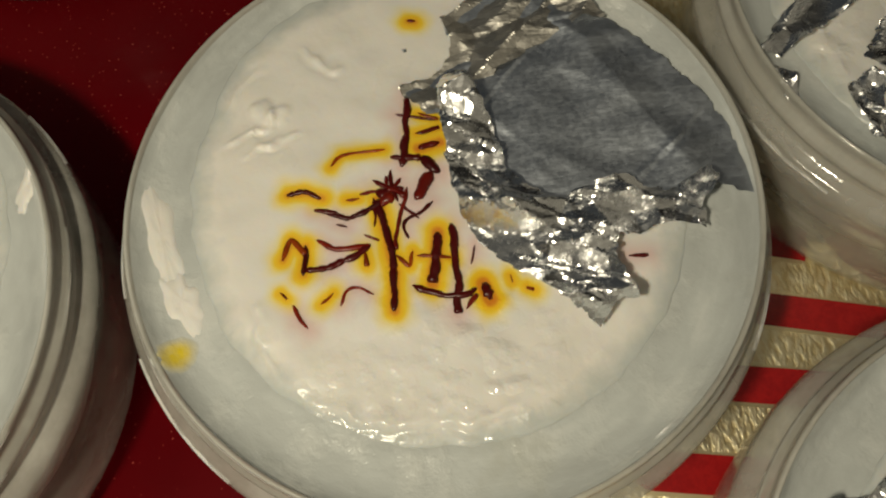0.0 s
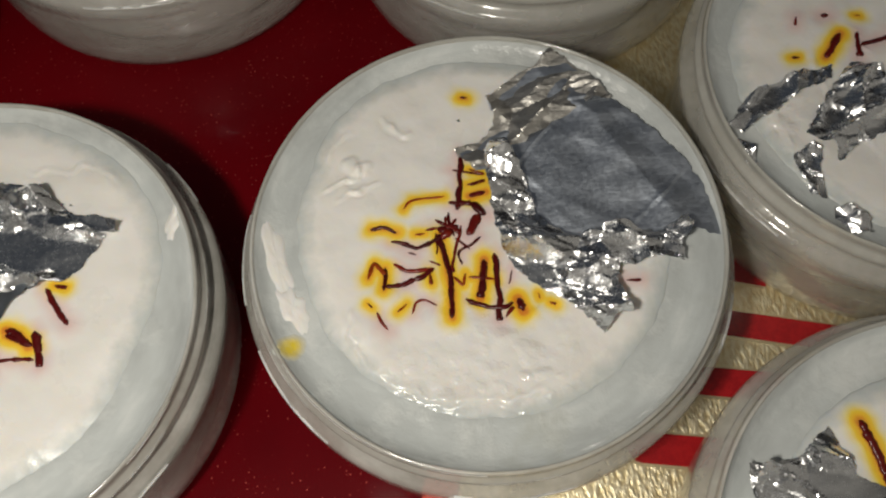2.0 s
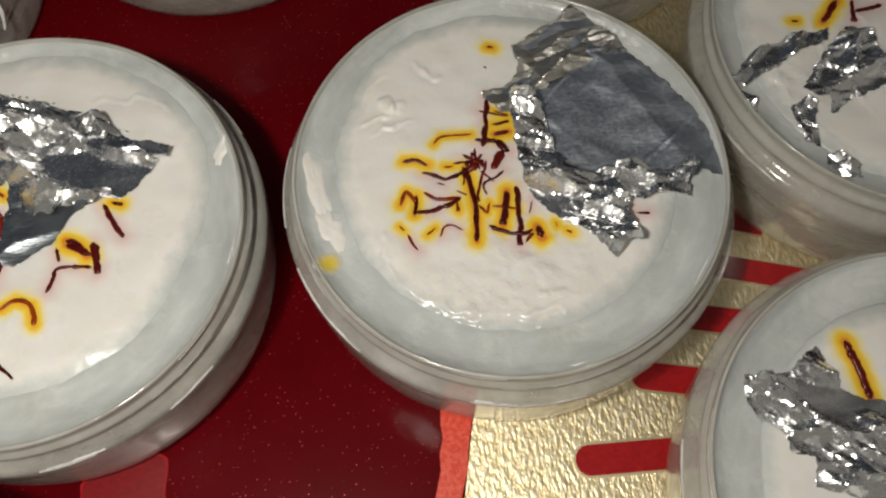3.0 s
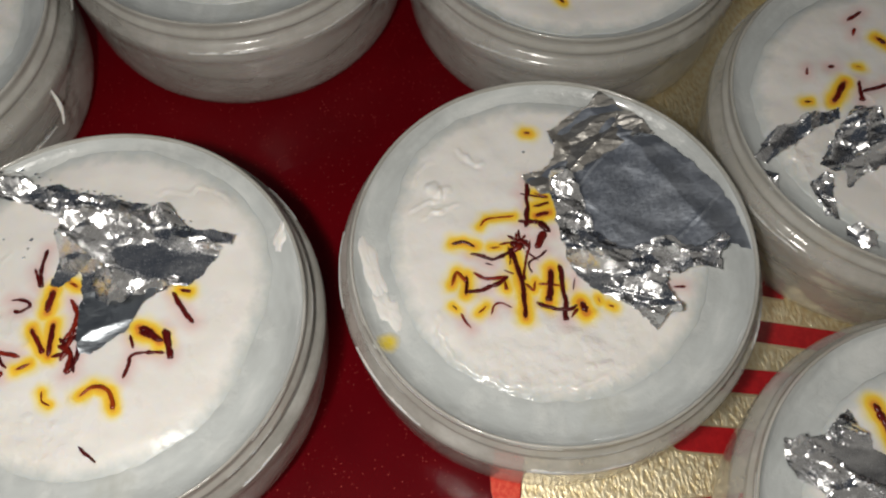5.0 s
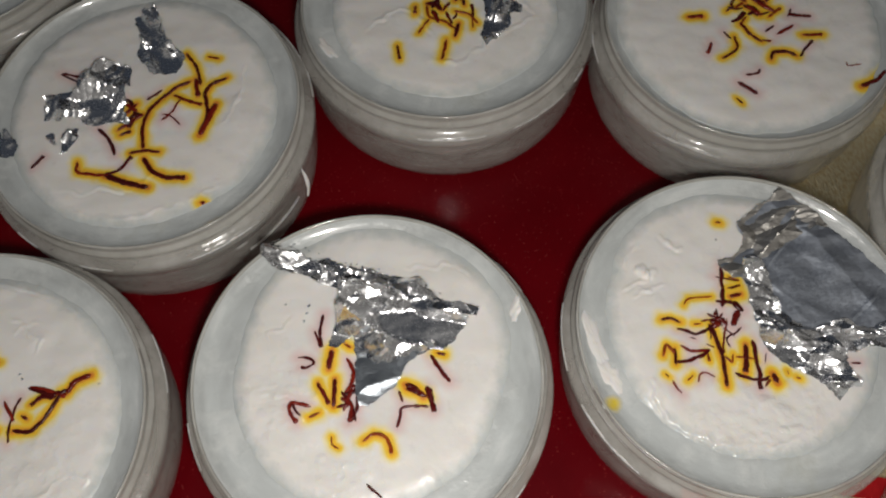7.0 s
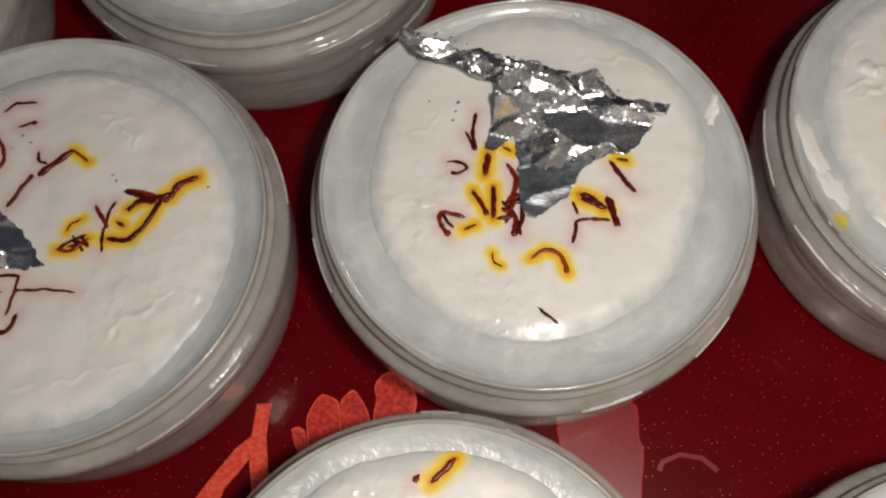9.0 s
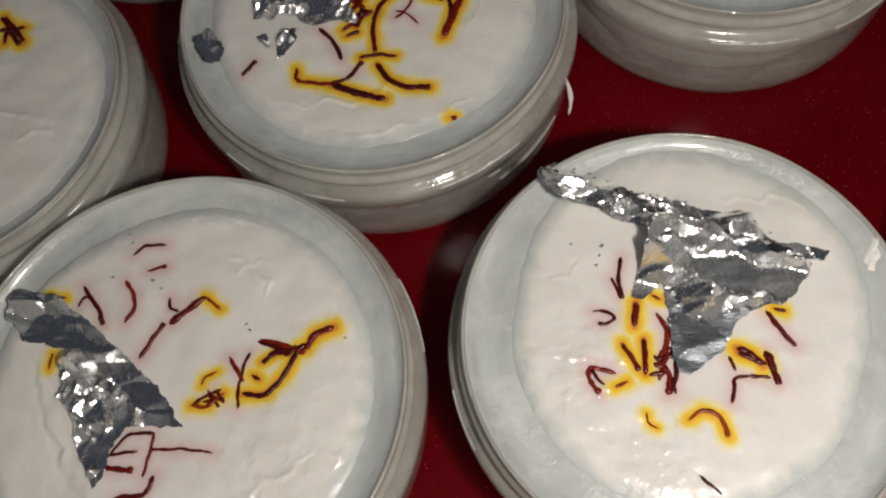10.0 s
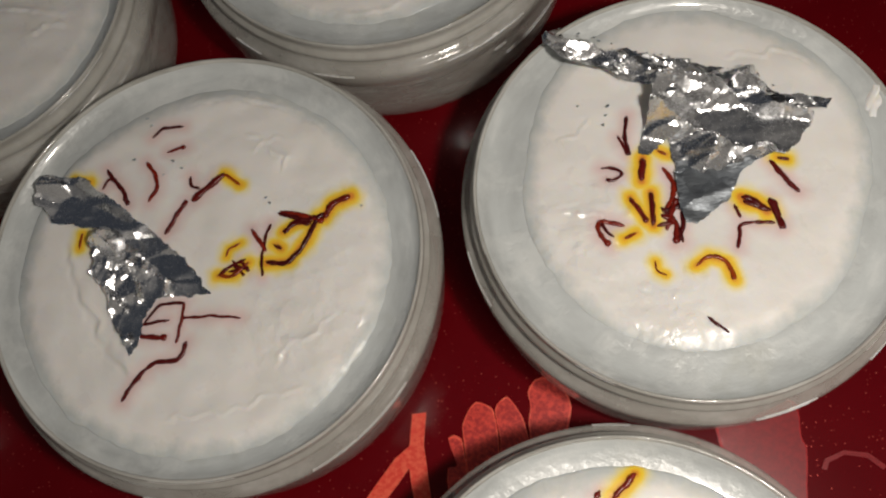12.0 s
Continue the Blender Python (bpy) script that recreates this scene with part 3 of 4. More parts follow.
strand("I", .9, "y", (-24.5, 11.0), (-21.6, 12.4))
strand("I", .4, "p", (-7.6, 18.4), (-3.7, 11.9), (-0.3, 8.9))
strand("I", .6, "p", (1.5, 13.4), (0.6, 10.5))
strand("I", .5, "p", (-13.0, 6.2), (-12.5, 8.4))
strand("I", .6, "y", (-27.4, 30.0), (-24.8, 28.7), (-22.4, 26.0))
strand("D", .9, "y", (-17.6, 3.3), (-12.9, 3.2))
strand("D", .7, "p", (-12.6, -6.8), (-14.7, -10.7))
strand("D", .5, "p", (-8.4, -3.1), (-6.5, -6.0))
strand("D", .6, "y", (-5.4, -4.9), (-5.4, -8.6), (-7.8, -11.5), (-11.0, -12.8))
strand("D", .7, "y", (-2.6, -0.5), (-0.3, -5.0), (2.4, -7.8))
strand("D", .5, "p", (2.5, -7.4), (4.9, -8.0))
strand("D", .8, "y", (3.2, -14.7), (4.7, -12.2), (8.8, -12.6), (10.9, -14.1))
strand("D", .7, "y", (14.6, -7.0), (20.5, -7.2))
strand("D", .6, "p", (11.7, -14.5), (17.0, -9.3))
strand("D", .6, "p", (4.1, -4.4), (7.2, -2.6))
strand("D", .8, "p", (7.2, -5.8), (13.0, -3.2))
strand("D", .9, "p", (12.5, 1.1), (19.0, -0.2))
strand("D", .5, "p", (12.2, 0.1), (13.9, 3.2))
strand("D", .6, "p", (-5.5, -19.4), (-2.1, -19.2), (-0.9, -17.7))
strand("D", 1, "p", (-8.4, -21.5), (-5.8, -23.8), (-3.5, -26.0))
strand("D", .4, "y", (-10.1, -26.9), (-8.6, -28.8))
strand("D", .3, "n", (24.8, -17.6), (25.0, -19.0), (28.9, -19.0))
strand("D", 1, "y", (26.6, -26.6), (31.2, -25.1), (35.2, -22.1))
strand("D", 1.3, "y", (0.6, 5.7), (4.0, 2.0))
strand("D", .6, "y", (-3.0, 5.0), (0.0, 6.8))
strand("D", 1, "y", (4.3, 6.4), (8.5, 2.6))
strand("D", .5, "y", (-5.8, 4.2), (-2.8, 6.0))
strand("D", .6, "y", (-2.9, -1.5), (-0.4, 1.4))
strand("D", .6, "y", (6.3, 0.7), (10.5, 3.5))
strand("C", .6, "y", (-15.5, -15.3), (-15.2, -20.5))
strand("C", .7, "y", (-0.7, -14.8), (-2.8, -21.9))
strand("C", .9, "y", (3.6, -8.9), (1.9, -14.0))
strand("C", .7, "y", (-8.9, -1.0), (-9.2, -4.3))
strand("C", .6, "y", (-5.5, -1.4), (-5.0, -5.8), (-0.1, -8.5), (2.2, -10.9))
strand("C", .5, "y", (-5.1, -6.9), (-8.9, -11.8))
strand("C", .8, "p", (1.5, -1.0), (-0.6, -4.1))
strand("C", .6, "y", (2.8, -4.5), (7.0, -6.0), (9.2, -9.5))
strand("C", .4, "y", (8.0, -5.0), (7.6, -11.4))
strand("E", .5, "y", (-25.0, 5.2), (-23.5, 5.2))
strand("E", 1, "p", (-16.4, 14.2), (-15.0, 14.2))
strand("E", .4, "y", (-9.7, 13.5), (-8.7, 13.2))
strand("E", .7, "p", (-7.2, 27.3), (-2.9, 29.4))
strand("E", .5, "p", (-7.4, 22.6), (-6.3, 24.6))
strand("E", .8, "y", (-2.0, 21.2), (-0.4, 19.2))
strand("E", 1, "y", (-18.5, 4.3), (-14.0, 9.4))
strand("E", .8, "p", (-10.8, 9.0), (-12.0, 3.5))
strand("E", .8, "p", (-11.2, 5.8), (-4.7, 7.4))
strand("E", .35, "p", (-21.4, 14.6), (-22.2, 12.7))
strand("F", 1.1, "y", (-12.6, 27.0), (-11.6, 23.1), (-11.0, 19.9), (-10.6, 16.2))
strand("J", .8, "y", (6.6, 35.9), (3.7, 33.5), (1.9, 32.0))
strand("J", .6, "p", (-0.2, 33.6), (-1.1, 32.3))
strand("I", 1.0, "p", (-32.0, 16.5), (-28.2, 18.4), (-26.0, 19.9))
strand("I", 0.8, "p", (-26.0, 19.9), (-22.0, 20.2), (-17.3, 20.8))
strand("I", 0.7, "p", (-26.7, 19.0), (-27.3, 26.4))
strand("I", 0.8, "p", (-29.4, 15.7), (-25.8, 12.7), (-23.1, 12.9))
strand("I", 0.6, "p", (-21.7, 11.9), (-18.6, 12.7), (-15.1, 10.4), (-11.7, 10.3))
strand("I", 0.9, "p", (-12.4, 13.7), (-10.5, 8.7), (-7.7, 3.6), (-4.4, -1.0))
strand("I", 0.9, "p", (-13.6, 13.3), (-10.4, 16.9), (-7.0, 18.8))
strand("I", 1.6, "n", (-15.4, 22.6), (-10.0, 22.6))
strand("I", 0.6, "y", (-6.0, 24.4), (-6.7, 18.7))
strand("I", 0.5, "n", (-8.4, 13.1), (-6.8, 17.0), (-4.2, 13.8), (-1.7, 8.8))
strand("I", 1.5, "n", (-4.0, 20.1), (-0.1, 16.1))
strand("I", 0.7, "y", (12.2, 22.8), (15.0, 18.8), (18.0, 19.7))
strand("I", 0.8, "y", (14.0, 15.1), (14.4, 18.4), (17.9, 14.4))
strand("I", 0.9, "n", (-17.4, 17.8), (-14.6, 18.7), (-11.7, 18.0))
strand("I", 0.8, "n", (-7.5, 12.2), (-7.0, 15.9))
strand("I", 1.0, "n", (-11.6, 10.1), (-8.7, 8.8))
strand("I", 0.6, "y", (2.7, 11.7), (6.7, 10.3), (8.8, 14.4))
strand("B", 0.7, "n", (-6.8, -4.0), (-5.5, -5.9), (-4.0, -8.5))
strand("B", 0.8, "n", (-6.5, -8.9), (-5.1, -5.7), (-3.6, -2.5))
strand("B", 0.6, "p", (-5.1, -5.7), (-4.3, -8.8), (-3.7, -11.8))
strand("B", 0.6, "p", (-8.1, -8.0), (-4.9, -7.4))
strand("B", 1.0, "y", (9.0, -3.7), (11.3, -4.8), (13.3, -7.3))
strand("B", 1.1, "n", (14.5, -4.9), (15.1, -8.3), (15.5, -11.3))
strand("H", 0.6, "n", (2.9, -4.3), (5.8, -2.6), (8.6, -1.5))
strand("H", 0.5, "n", (4.8, -3.9), (6.7, -3.7), (9.2, -3.5))
strand("H", 0.5, "n", (5.8, -1.6), (6.7, -3.3), (8.1, -5.0))
strand("H", 0.8, "n", (15.5, 7.9), (18.8, 6.4), (22.5, 5.2))
strand("H", 0.7, "n", (16.8, 2.7), (18.7, 5.2), (23.5, 5.8))
strand("H", 0.5, "y", (14.4, 1.0), (15.5, -0.3))
strand("A", 1.9, "n", (-8.5, 2.7), (-7.1, 2.0))
strand("A", 1.5, "n", (-8.2, 1.7), (-7.2, 2.9))
strand("A", .6, "n", (-9.0, 4.6), (-7.0, 3.0), (-5.0, 2.4))
strand("A", .55, "n", (-6.4, 5.6), (-6.6, 3.4), (-6.0, 0.8))
strand("A", .6, "n", (-8.6, 2.2), (-6.6, 2.8), (-4.9, 1.4))
strand("A", .5, "p", (-5.2, 4.2), (-6.6, 2.6), (-8.2, 0.6))

# the thick of the saffron on two tubs, tangled
tangle = random.Random(5)
for cup, cx, cy, reach, count in (("D", 3.0, 5.5, 6.0, 13), ("C", 2.0, -4.5, 6.5, 9), ("G", -2.0, -1.0, 5.0, 5)):
    for k in range(count):
        x, y, turn, half = cx + tangle.uniform(-reach, reach), cy + tangle.uniform(-reach, reach) * 0.7, tangle.uniform(0, math.pi), tangle.uniform(1.2, 2.8)
        bend = tangle.uniform(-0.9, 0.9)
        dx, dy = half * math.cos(turn), half * math.sin(turn)
        strand(cup, tangle.uniform(0.5, 1.1), "ypn"[k % 3], (x - dx, y - dy), (x - bend * dy * 0.4, y + bend * dx * 0.4), (x + dx, y + dy))

# folds and lumps in the cream
ridge("A", 0.62, 0.5, (-29.8, 12.5), (-26.5, 13.5), (-24.0, 14.2), (-22.0, 15.9), (-20.6, 18.6))
ridge("A", 0.45, 0.5, (-27.8, 10.7), (-24.2, 11.4), (-20.1, 12.7), (-17.5, 14.4))
ridge("A", 0.35, 0.7, (-17.2, 28.0), (-15.9, 25.4), (-13.8, 23.6), (-10.7, 22.5))
ridge("A", 0.25, 0.7, (-30.5, 16.0), (-27.0, 21.5), (-22.0, 25.5))
ridge("A", 0.5, 0.9, (-27.0, -20.0), (-20.0, -26.0), (-12.0, -29.5), (0.0, -31.0), (8.0, -29.8))
ridge("A", 0.35, 0.8, (-26.0, -10.0), (-26.5, -16.0), (-25.0, -22.0))
ridge("H", 0.5, 0.7, (8.6, 26.8), (12.3, 25.0), (13.6, 22.0), (17.5, 20.0), (15.5, 16.0))
ridge("H", 0.4, 0.6, (10.0, 22.0), (13.0, 24.5), (18.0, 24.0))
ridge("H", 0.5, 0.7, (13.6, -25.7), (17.2, -20.9), (22.0, -19.5), (26.0, -15.0), (31.5, -16.5), (30.0, -20.0))
ridge("H", 0.4, 0.6, (-11.7, -33.0), (5.2, -32.6), (14.0, -30.0), (23.1, -29.0))
ridge("H", 0.5, 1.6, (-30.0, 8.0), (-27.0, -4.0), (-20.0, -18.0), (-12.0, -26.0))
ridge("H", 0.4, 0.8, (-5.0, 36.0), (8.0, 36.0), (20.0, 31.0), (30.0, 22.0))
ridge("G", 0.5, 0.6, (-24.8, -28.6), (-12.0, -34.5), (0.0, -35.2), (16.4, -30.9), (24.0, -24.0))
ridge("G", 0.45, 0.7, (-24.0, -24.0), (-16.0, -27.0), (-10.0, -25.0), (-4.0, -27.5), (2.0, -24.0), (6.0, -20.0))
ridge("G", 0.4, 0.8, (22.0, -10.0), (28.0, 2.0), (30.0, 14.0))
ridge("I", 0.4, 0.6, (-0.4, -2.2), (14.6, -4.0), (23.7, -7.4), (33.8, -7.8))
ridge("I", 0.8, 0.9, (20.5, -13.0), (24.5, -11.0), (29.7, -11.2))
ridge("B", 0.4, 0.7, (-27.0, -2.5), (-22.0, -4.2), (-20.4, -3.9), (-18.0, -6.9))
ridge("B", 0.35, 0.6, (-18.5, 17.5), (-21.0, 14.5), (-25.4, 13.0), (-24.0, 10.0))
ridge("B", 0.4, 0.8, (10.0, 27.5), (18.0, 27.0), (25.5, 26.8), (29.0, 22.0))
ridge("C", 0.7, 0.8, (-26.0, -10.0), (-14.0, -2.0), (-10.0, -4.0), (-4.0, -14.0))
ridge("C", 0.7, 0.8, (20.0, 2.0), (26.0, -8.0), (14.0, -14.0), (2.0, -24.0), (-8.0, -20.0))
ridge("E", 0.5, 0.8, (-33.0, -4.0), (-30.0, -18.0), (-20.0, -30.0), (-6.0, -34.0))
ridge("E", 0.5, 0.8, (-22.0, 8.0), (-20.0, -6.0), (-14.0, -20.0))
ridge("E", 0.4, 0.7, (-12.0, 12.0), (-8.0, -6.0), (-2.0, -24.0))

# raised lumps: x, y, length, width, turn in degrees, height
LUMPS = {"A": [(-23.4, 17.6, 5.4, 3.0, 115, 0.8), (-20.8, 16.6, 4.4, 2.4, 60, 0.4)]}

# wet, lumpy patches: x, y, reach in mm, strength
WET = {"A": [(2, -22, 13, 1.0), (-14, -26, 8, 0.8)], "B": [(-22, -6, 11, 1.0), (-8, -22, 9, 0.8)], "H": [(18, -16, 12, 0.6), (26, 6, 9, 0.4)],
       "F": [(-22, -4, 10, 0.9)], "J": [(-12, 22, 14, 1.0)], "E": [(-30, -10, 8, 0.8)]}


def cream_height(cup, p):
    """height in mm over the tray of the cream at points p, in mm from the tub's centre"""
    seed = CUPS[cup][4] * 7.3
    z = np.array([32.0 + 0.45 * noise.noise((x * 0.07, y * 0.07, seed)) + 0.30 * noise.noise((x * 0.17, y * 0.22, seed + 3)) + 0.04 * noise.noise((x * 0.6, y * 0.6, seed + 5)) for x, y in p])
    for wx, wy, reach, much in WET.get(cup, ()):
        d = np.clip(1.3 - np.hypot(p[:, 0] - wx, p[:, 1] - wy) / reach, 0, 1)
        z += much * d * np.array([0.20 * noise.noise((x * 0.40, y * 0.48, seed + 11)) for x, y in p])
    for lx, ly, length, width, turn, height in LUMPS.get(cup, ()):
        c, s = math.cos(radians(turn)), math.sin(radians(turn))
        u, v = (p[:, 0] - lx) * c + (p[:, 1] - ly) * s, (p[:, 1] - ly) * c - (p[:, 0] - lx) * s
        z += height * np.clip(1 - (2 * u / length) ** 2 - (2 * v / width) ** 2 + 0.9 * np.array([noise.noise((x * 0.55, y * 0.55, seed + 31)) for x, y in p]), 0, 1) ** 0.7
    torn = p + np.array([noise.noise_vector((x * 0.42, y * 0.42, seed + 21)).xy for x, y in p]) * 1.3
    for height, width, path in RIDGES[cup]:
        z += height * crease(torn, path, width * (0.95 if cup == "A" else 0.7))
    return z


# where the thick cream spreads nearer to the rim: share of its radius, direction in degrees
SPREAD = {"A": (0.17, 100), "B": (0.20, 72), "H": (0.05, 225), "G": (0.06, 100), "J": (0.05, 90)}


def cream_surface(cup, parent):
    R, seed = CUPS[cup][3], CUPS[cup][4]
    n, m = (380, 92) if cup in "ABHG" else (260, 60)
    ang = np.arange(n) * 2 * math.pi / n
    edge = np.array([R * (1 + 0.030 * noise.noise((math.cos(a) * 1.3, math.sin(a) * 1.3, seed)) + 0.014 * noise.noise((math.cos(a) * 5, math.sin(a) * 5, seed)) + 0.010 * noise.noise((math.cos(a) * 14, math.sin(a) * 14, seed))) for a in ang])
    lean, toward = SPREAD.get(cup, (0.0, 0.0))
    edge = np.minimum(edge * (1 + lean * np.clip(np.cos(ang - radians(toward)), 0, 1)), 40.3 * CUPS[cup][2] / 0.0460)
    f = np.linspace(0, 1, m)[1:]
    P = np.concatenate([[[0, 0]]] + [np.c_[edge * q * np.cos(ang), edge * q * np.sin(ang)] for q in f])
    z = cream_height(cup, P)
    inset = np.concatenate([[R]] + [edge * (1 - q) for q in f])
    fadeout = np.clip(1 - inset / 5.0, 0, 1) ** 2
    k = CUPS[cup][2] / 0.0460
    z += (np.interp(np.hypot(*P.T) / k, [28.0, 33.0, 35.0, 37.5, 39.8, 41.1], [31.0, 31.2, 31.1, 31.0, 31.4, 32.0]) - 0.06 - z) * fadeout
    P = np.concatenate([P, np.c_[edge * 1.004 * np.cos(ang), edge * 1.004 * np.sin(ang)]])
    z = np.concatenate([z, np.full(n, 29.5)])
    verts = np.c_[P, z] / 1000
    faces = [(0, 1 + i, 1 + (i + 1) % n) for i in range(n)]
    for k in range(m - 1):
        a, b = 1 + k * n, 1 + (k + 1) * n
        faces += [(a + i, b + i, b + (i + 1) % n, a + (i + 1) % n) for i in range(n)]
    ob = mesh_object("cream_surface", [tuple(v) for v in verts], faces, CREAM, parent)
    col = np.zeros((len(P), 4), np.float32)
    blot = np.array([noise.noise((x * 0.5, y * 0.5, seed + 9)) for x, y in P])
    for width, halo, path in STRANDS[cup]:
        d = near(P, path) - width / 2
        if halo == "y":
            reach = 2.4 + 1.0 * min(width, 1.0) + 0.9 * blot
            col[:, 0] = np.maximum(col[:, 0], (0.75 + 0.25 * min(width, 1.0)) * np.clip(1 - d / reach, 0, 1) ** 1.45)
        elif halo == "p":
            col[:, 1] = np.maximum(col[:, 1], 0.72 * np.clip(1 - d / (3.1 + blot), 0, 1) ** 1.5)
    for wx, wy, reach, much in WET.get(cup, ()):
        d = np.hypot(P[:, 0] - wx, P[:, 1] - wy) / reach
        col[:, 2] = np.maximum(col[:, 2], much * np.clip(1.3 - d + 0.35 * blot, 0, 1))
    col[:, 3] = np.concatenate([np.clip(inset / 5.5, 0, 1), np.zeros(n)])
    layer = ob.data.attributes.new("stain", "FLOAT_COLOR", "POINT")
    layer.data.foreach_set("color", col.ravel())
    return ob


FILM_LINE = [(42.4, 33.3), (41.9, 32.6), (41.1, 32.0), (39.8, 31.4), (37.5, 31.0), (35.0, 31.1), (33.0, 31.2), (28.0, 31.0)]


def film_height(cup, x, y):
    """height in mm of the smeared plastic beside the filling"""
    line = FILM_LINE[::-1]
    return float(np.interp(math.hypot(x, y) * 0.0460 / CUPS[cup][2], [r for r, z in line], [z for r, z in line]))


TUB_WORDS = {
    "A": "open milky plastic tub between gold border and red tray", "E": "open milky plastic tub standing on the gold border",
    "F": "open milky plastic tub standing on the gold border", "O": "open milky plastic tub standing on the gold border",
    "G": "open milky plastic tub, smeared with dried cream outside", "H": "wide open milky plastic tub filled nearly to its rim",
}


def tub(cup):
    x, y, R, rc, seed = CUPS[cup]
    base = tagged(new("dessert_tub"), TUB_WORDS.get(cup, "round milky plastic dessert tub, open, standing on the tray"), "tub", "tubs on the tray")
    base.location = (x, y, 0)
    base.rotation_euler[2] = seed * 1.7
    k = R / 0.0460
    s = [(r * k / 1000, z / 1000) for r, z in [(0.01, 0.3), (36, 0.3), (41.6, 0.7), (43.2, 1.8), (44.2, 4.5), (45.0, 10), (45.5, 16), (45.8, 21), (45.9, 22.4), (46.15, 23.0), (46.15, 25.6), (45.9, 26.4), (45.2, 26.9), (44.2, 27.2), (43.7, 27.7)]]
    lathe("tub_wall", s, PLASTIC, base, wobble=0.003)
    s = [(r * k / 1000, z / 1000) for r, z in [(43.75, 27.7), (43.55, 28.3), (43.55, 28.9), (43.95, 29.4), (44.1, 30.1), (43.9, 30.8), (43.3, 31.3), (43.05, 31.9), (43.1, 32.8), (43.15, 33.4), (43.05, 33.8), (42.8, 34.0), (42.5, 33.85), (42.35, 33.3), (42.1, 32.2), (41.8, 31.2)]]
    lathe("tub_rim", s, RIM, base, "glossy milky plastic rim with cream smears", n=192, wobble=0.003)
    fill = tagged(new("cream_dessert"), "white cream dessert with wrinkled surface, stained yellow by saffron strands" if STRANDS[cup] else "plain set white cream dessert filling a tub", "dessert", "desserts in the tubs")
    fill.location = (x, y, 0)
    lathe("cream_film", [(r * k / 1000, z / 1000) for r, z in FILM_LINE], FILM, fill, "thin bluish white smear of cream on plastic", n=192, wobble=0.004)
    lathe("cream_body", [(r * k / 1000, z / 1000) for r, z in [(40.6, 30.3), (41.0, 24), (39.6, 14), (37.8, 6), (36.4, 2.4), (30, 1.2), (0.01, 1.2)]], CREAM, fill, n=64)
    cream_surface(cup, fill)
    smears(cup, fill)


def rim_smear(cup, turn, span, r, z, width, parent):
    """a lick of dried cream along the tub's shoulder or lip, turned by degrees from +x"""
    x, y, R, rc, seed = CUPS[cup]
    k, n = R / 0.0460, max(6, int(span / 1.2))
    verts, faces = [], []
    for i in range(n + 1):
        u = i / n
        a = radians(turn + span * (u - 0.5))
        w = width * math.sin(math.pi * min(0.96, max(0.04, u))) ** 0.6 * (0.6 + 0.9 * noise.noise((a * 22, z, seed)))
        dz = 0.5 * noise.noise((a * 6, z * 3, seed + 2))
        for dr, h in ((-0.25, w), (0.16, w * 0.5), (0.2, -w * 0.3), (-0.25, -w)):
            rr = (r + dr) * k / 1000
            verts.append((rr * math.cos(a), rr * math.sin(a), (z + dz + h) / 1000))
    for i in range(n):
        for q in range(3):
            faces.append((i * 4 + q, (i + 1) * 4 + q, (i + 1) * 4 + q + 1, i * 4 + q + 1))
    mesh_object("cream_smear", verts, faces, CREAM, parent, "dried white smear of cream")


def dab(cup, x, y, length, width, turn, thick, parent):
    """a flat torn dab of cream beside the filling, or a small stain on the film"""
    c, s, n = math.cos(radians(turn)), math.sin(radians(turn)), 36
    spot = thick < 0.32
    rag = 0.2 if spot else 0.5
    verts, faces = [(x / 1000, y / 1000, (film_height(cup, x, y) + thick) / 1000)], []
    rings = ((0.25, 0.98), (0.5, 0.9), (0.75, 0.7), (1.0, 0.0))
    for ring, h in rings:
        for i in range(n):
            a = 2 * math.pi * i / n
            q = ring * (1 + rag * noise.noise((math.cos(a) * 1.6 + x, math.sin(a) * 1.6 + y, 3)) + 0.3 * rag * noise.noise((math.cos(a) * 5, math.sin(a) * 5, x)))
            u, v = q * length / 2 * math.cos(a), q * width / 2 * math.sin(a)
            lump = 0 if spot else 0.5 * noise.noise((u * 0.7 + x, v * 0.9, 8))
            px, py = x + c * u - s * v, y + s * u + c * v
            verts.append((px / 1000, py / 1000, (film_height(cup, px, py) - 0.03 + thick * h * (1 + lump)) / 1000))
    faces += [(0, 1 + i, 1 + (i + 1) % n) for i in range(n)]
    for k in range(len(rings) - 1):
        p, q = 1 + k * n, 1 + (k + 1) * n
        faces += [(p + i, q + i, q + (i + 1) % n, p + (i + 1) % n) for i in range(n)]
    ob = mesh_object("stain_spot" if spot else "cream_dab", verts, faces, FILM if spot else CREAM, parent, "soft yellow saffron stain" if spot else "torn flat dab of white cream")
    col = np.zeros((len(verts), 4), np.float32)
    col[:, 3] = 1
    if spot:
        col[:, 0] = np.concatenate([[1.0], np.repeat([0.95, 0.75, 0.3, 0.0], n)])
    ob.data.attributes.new("stain", "FLOAT_COLOR", "POINT").data.foreach_set("color", col.ravel())


DABS = {
    "A": [(-38.6, 1.0, 16, 4.2, 100, 0.45), (-36.2, -8.5, 10, 4.6, 112, 0.40), (-37.0, -16.2, 6.0, 5.4, 30, 0.2)],
    "B": [(38.6, 13.5, 6.6, 2.6, 75, 0.5)],
    "C": [(-36, -14, 9, 3, 120, 0.35)],
}


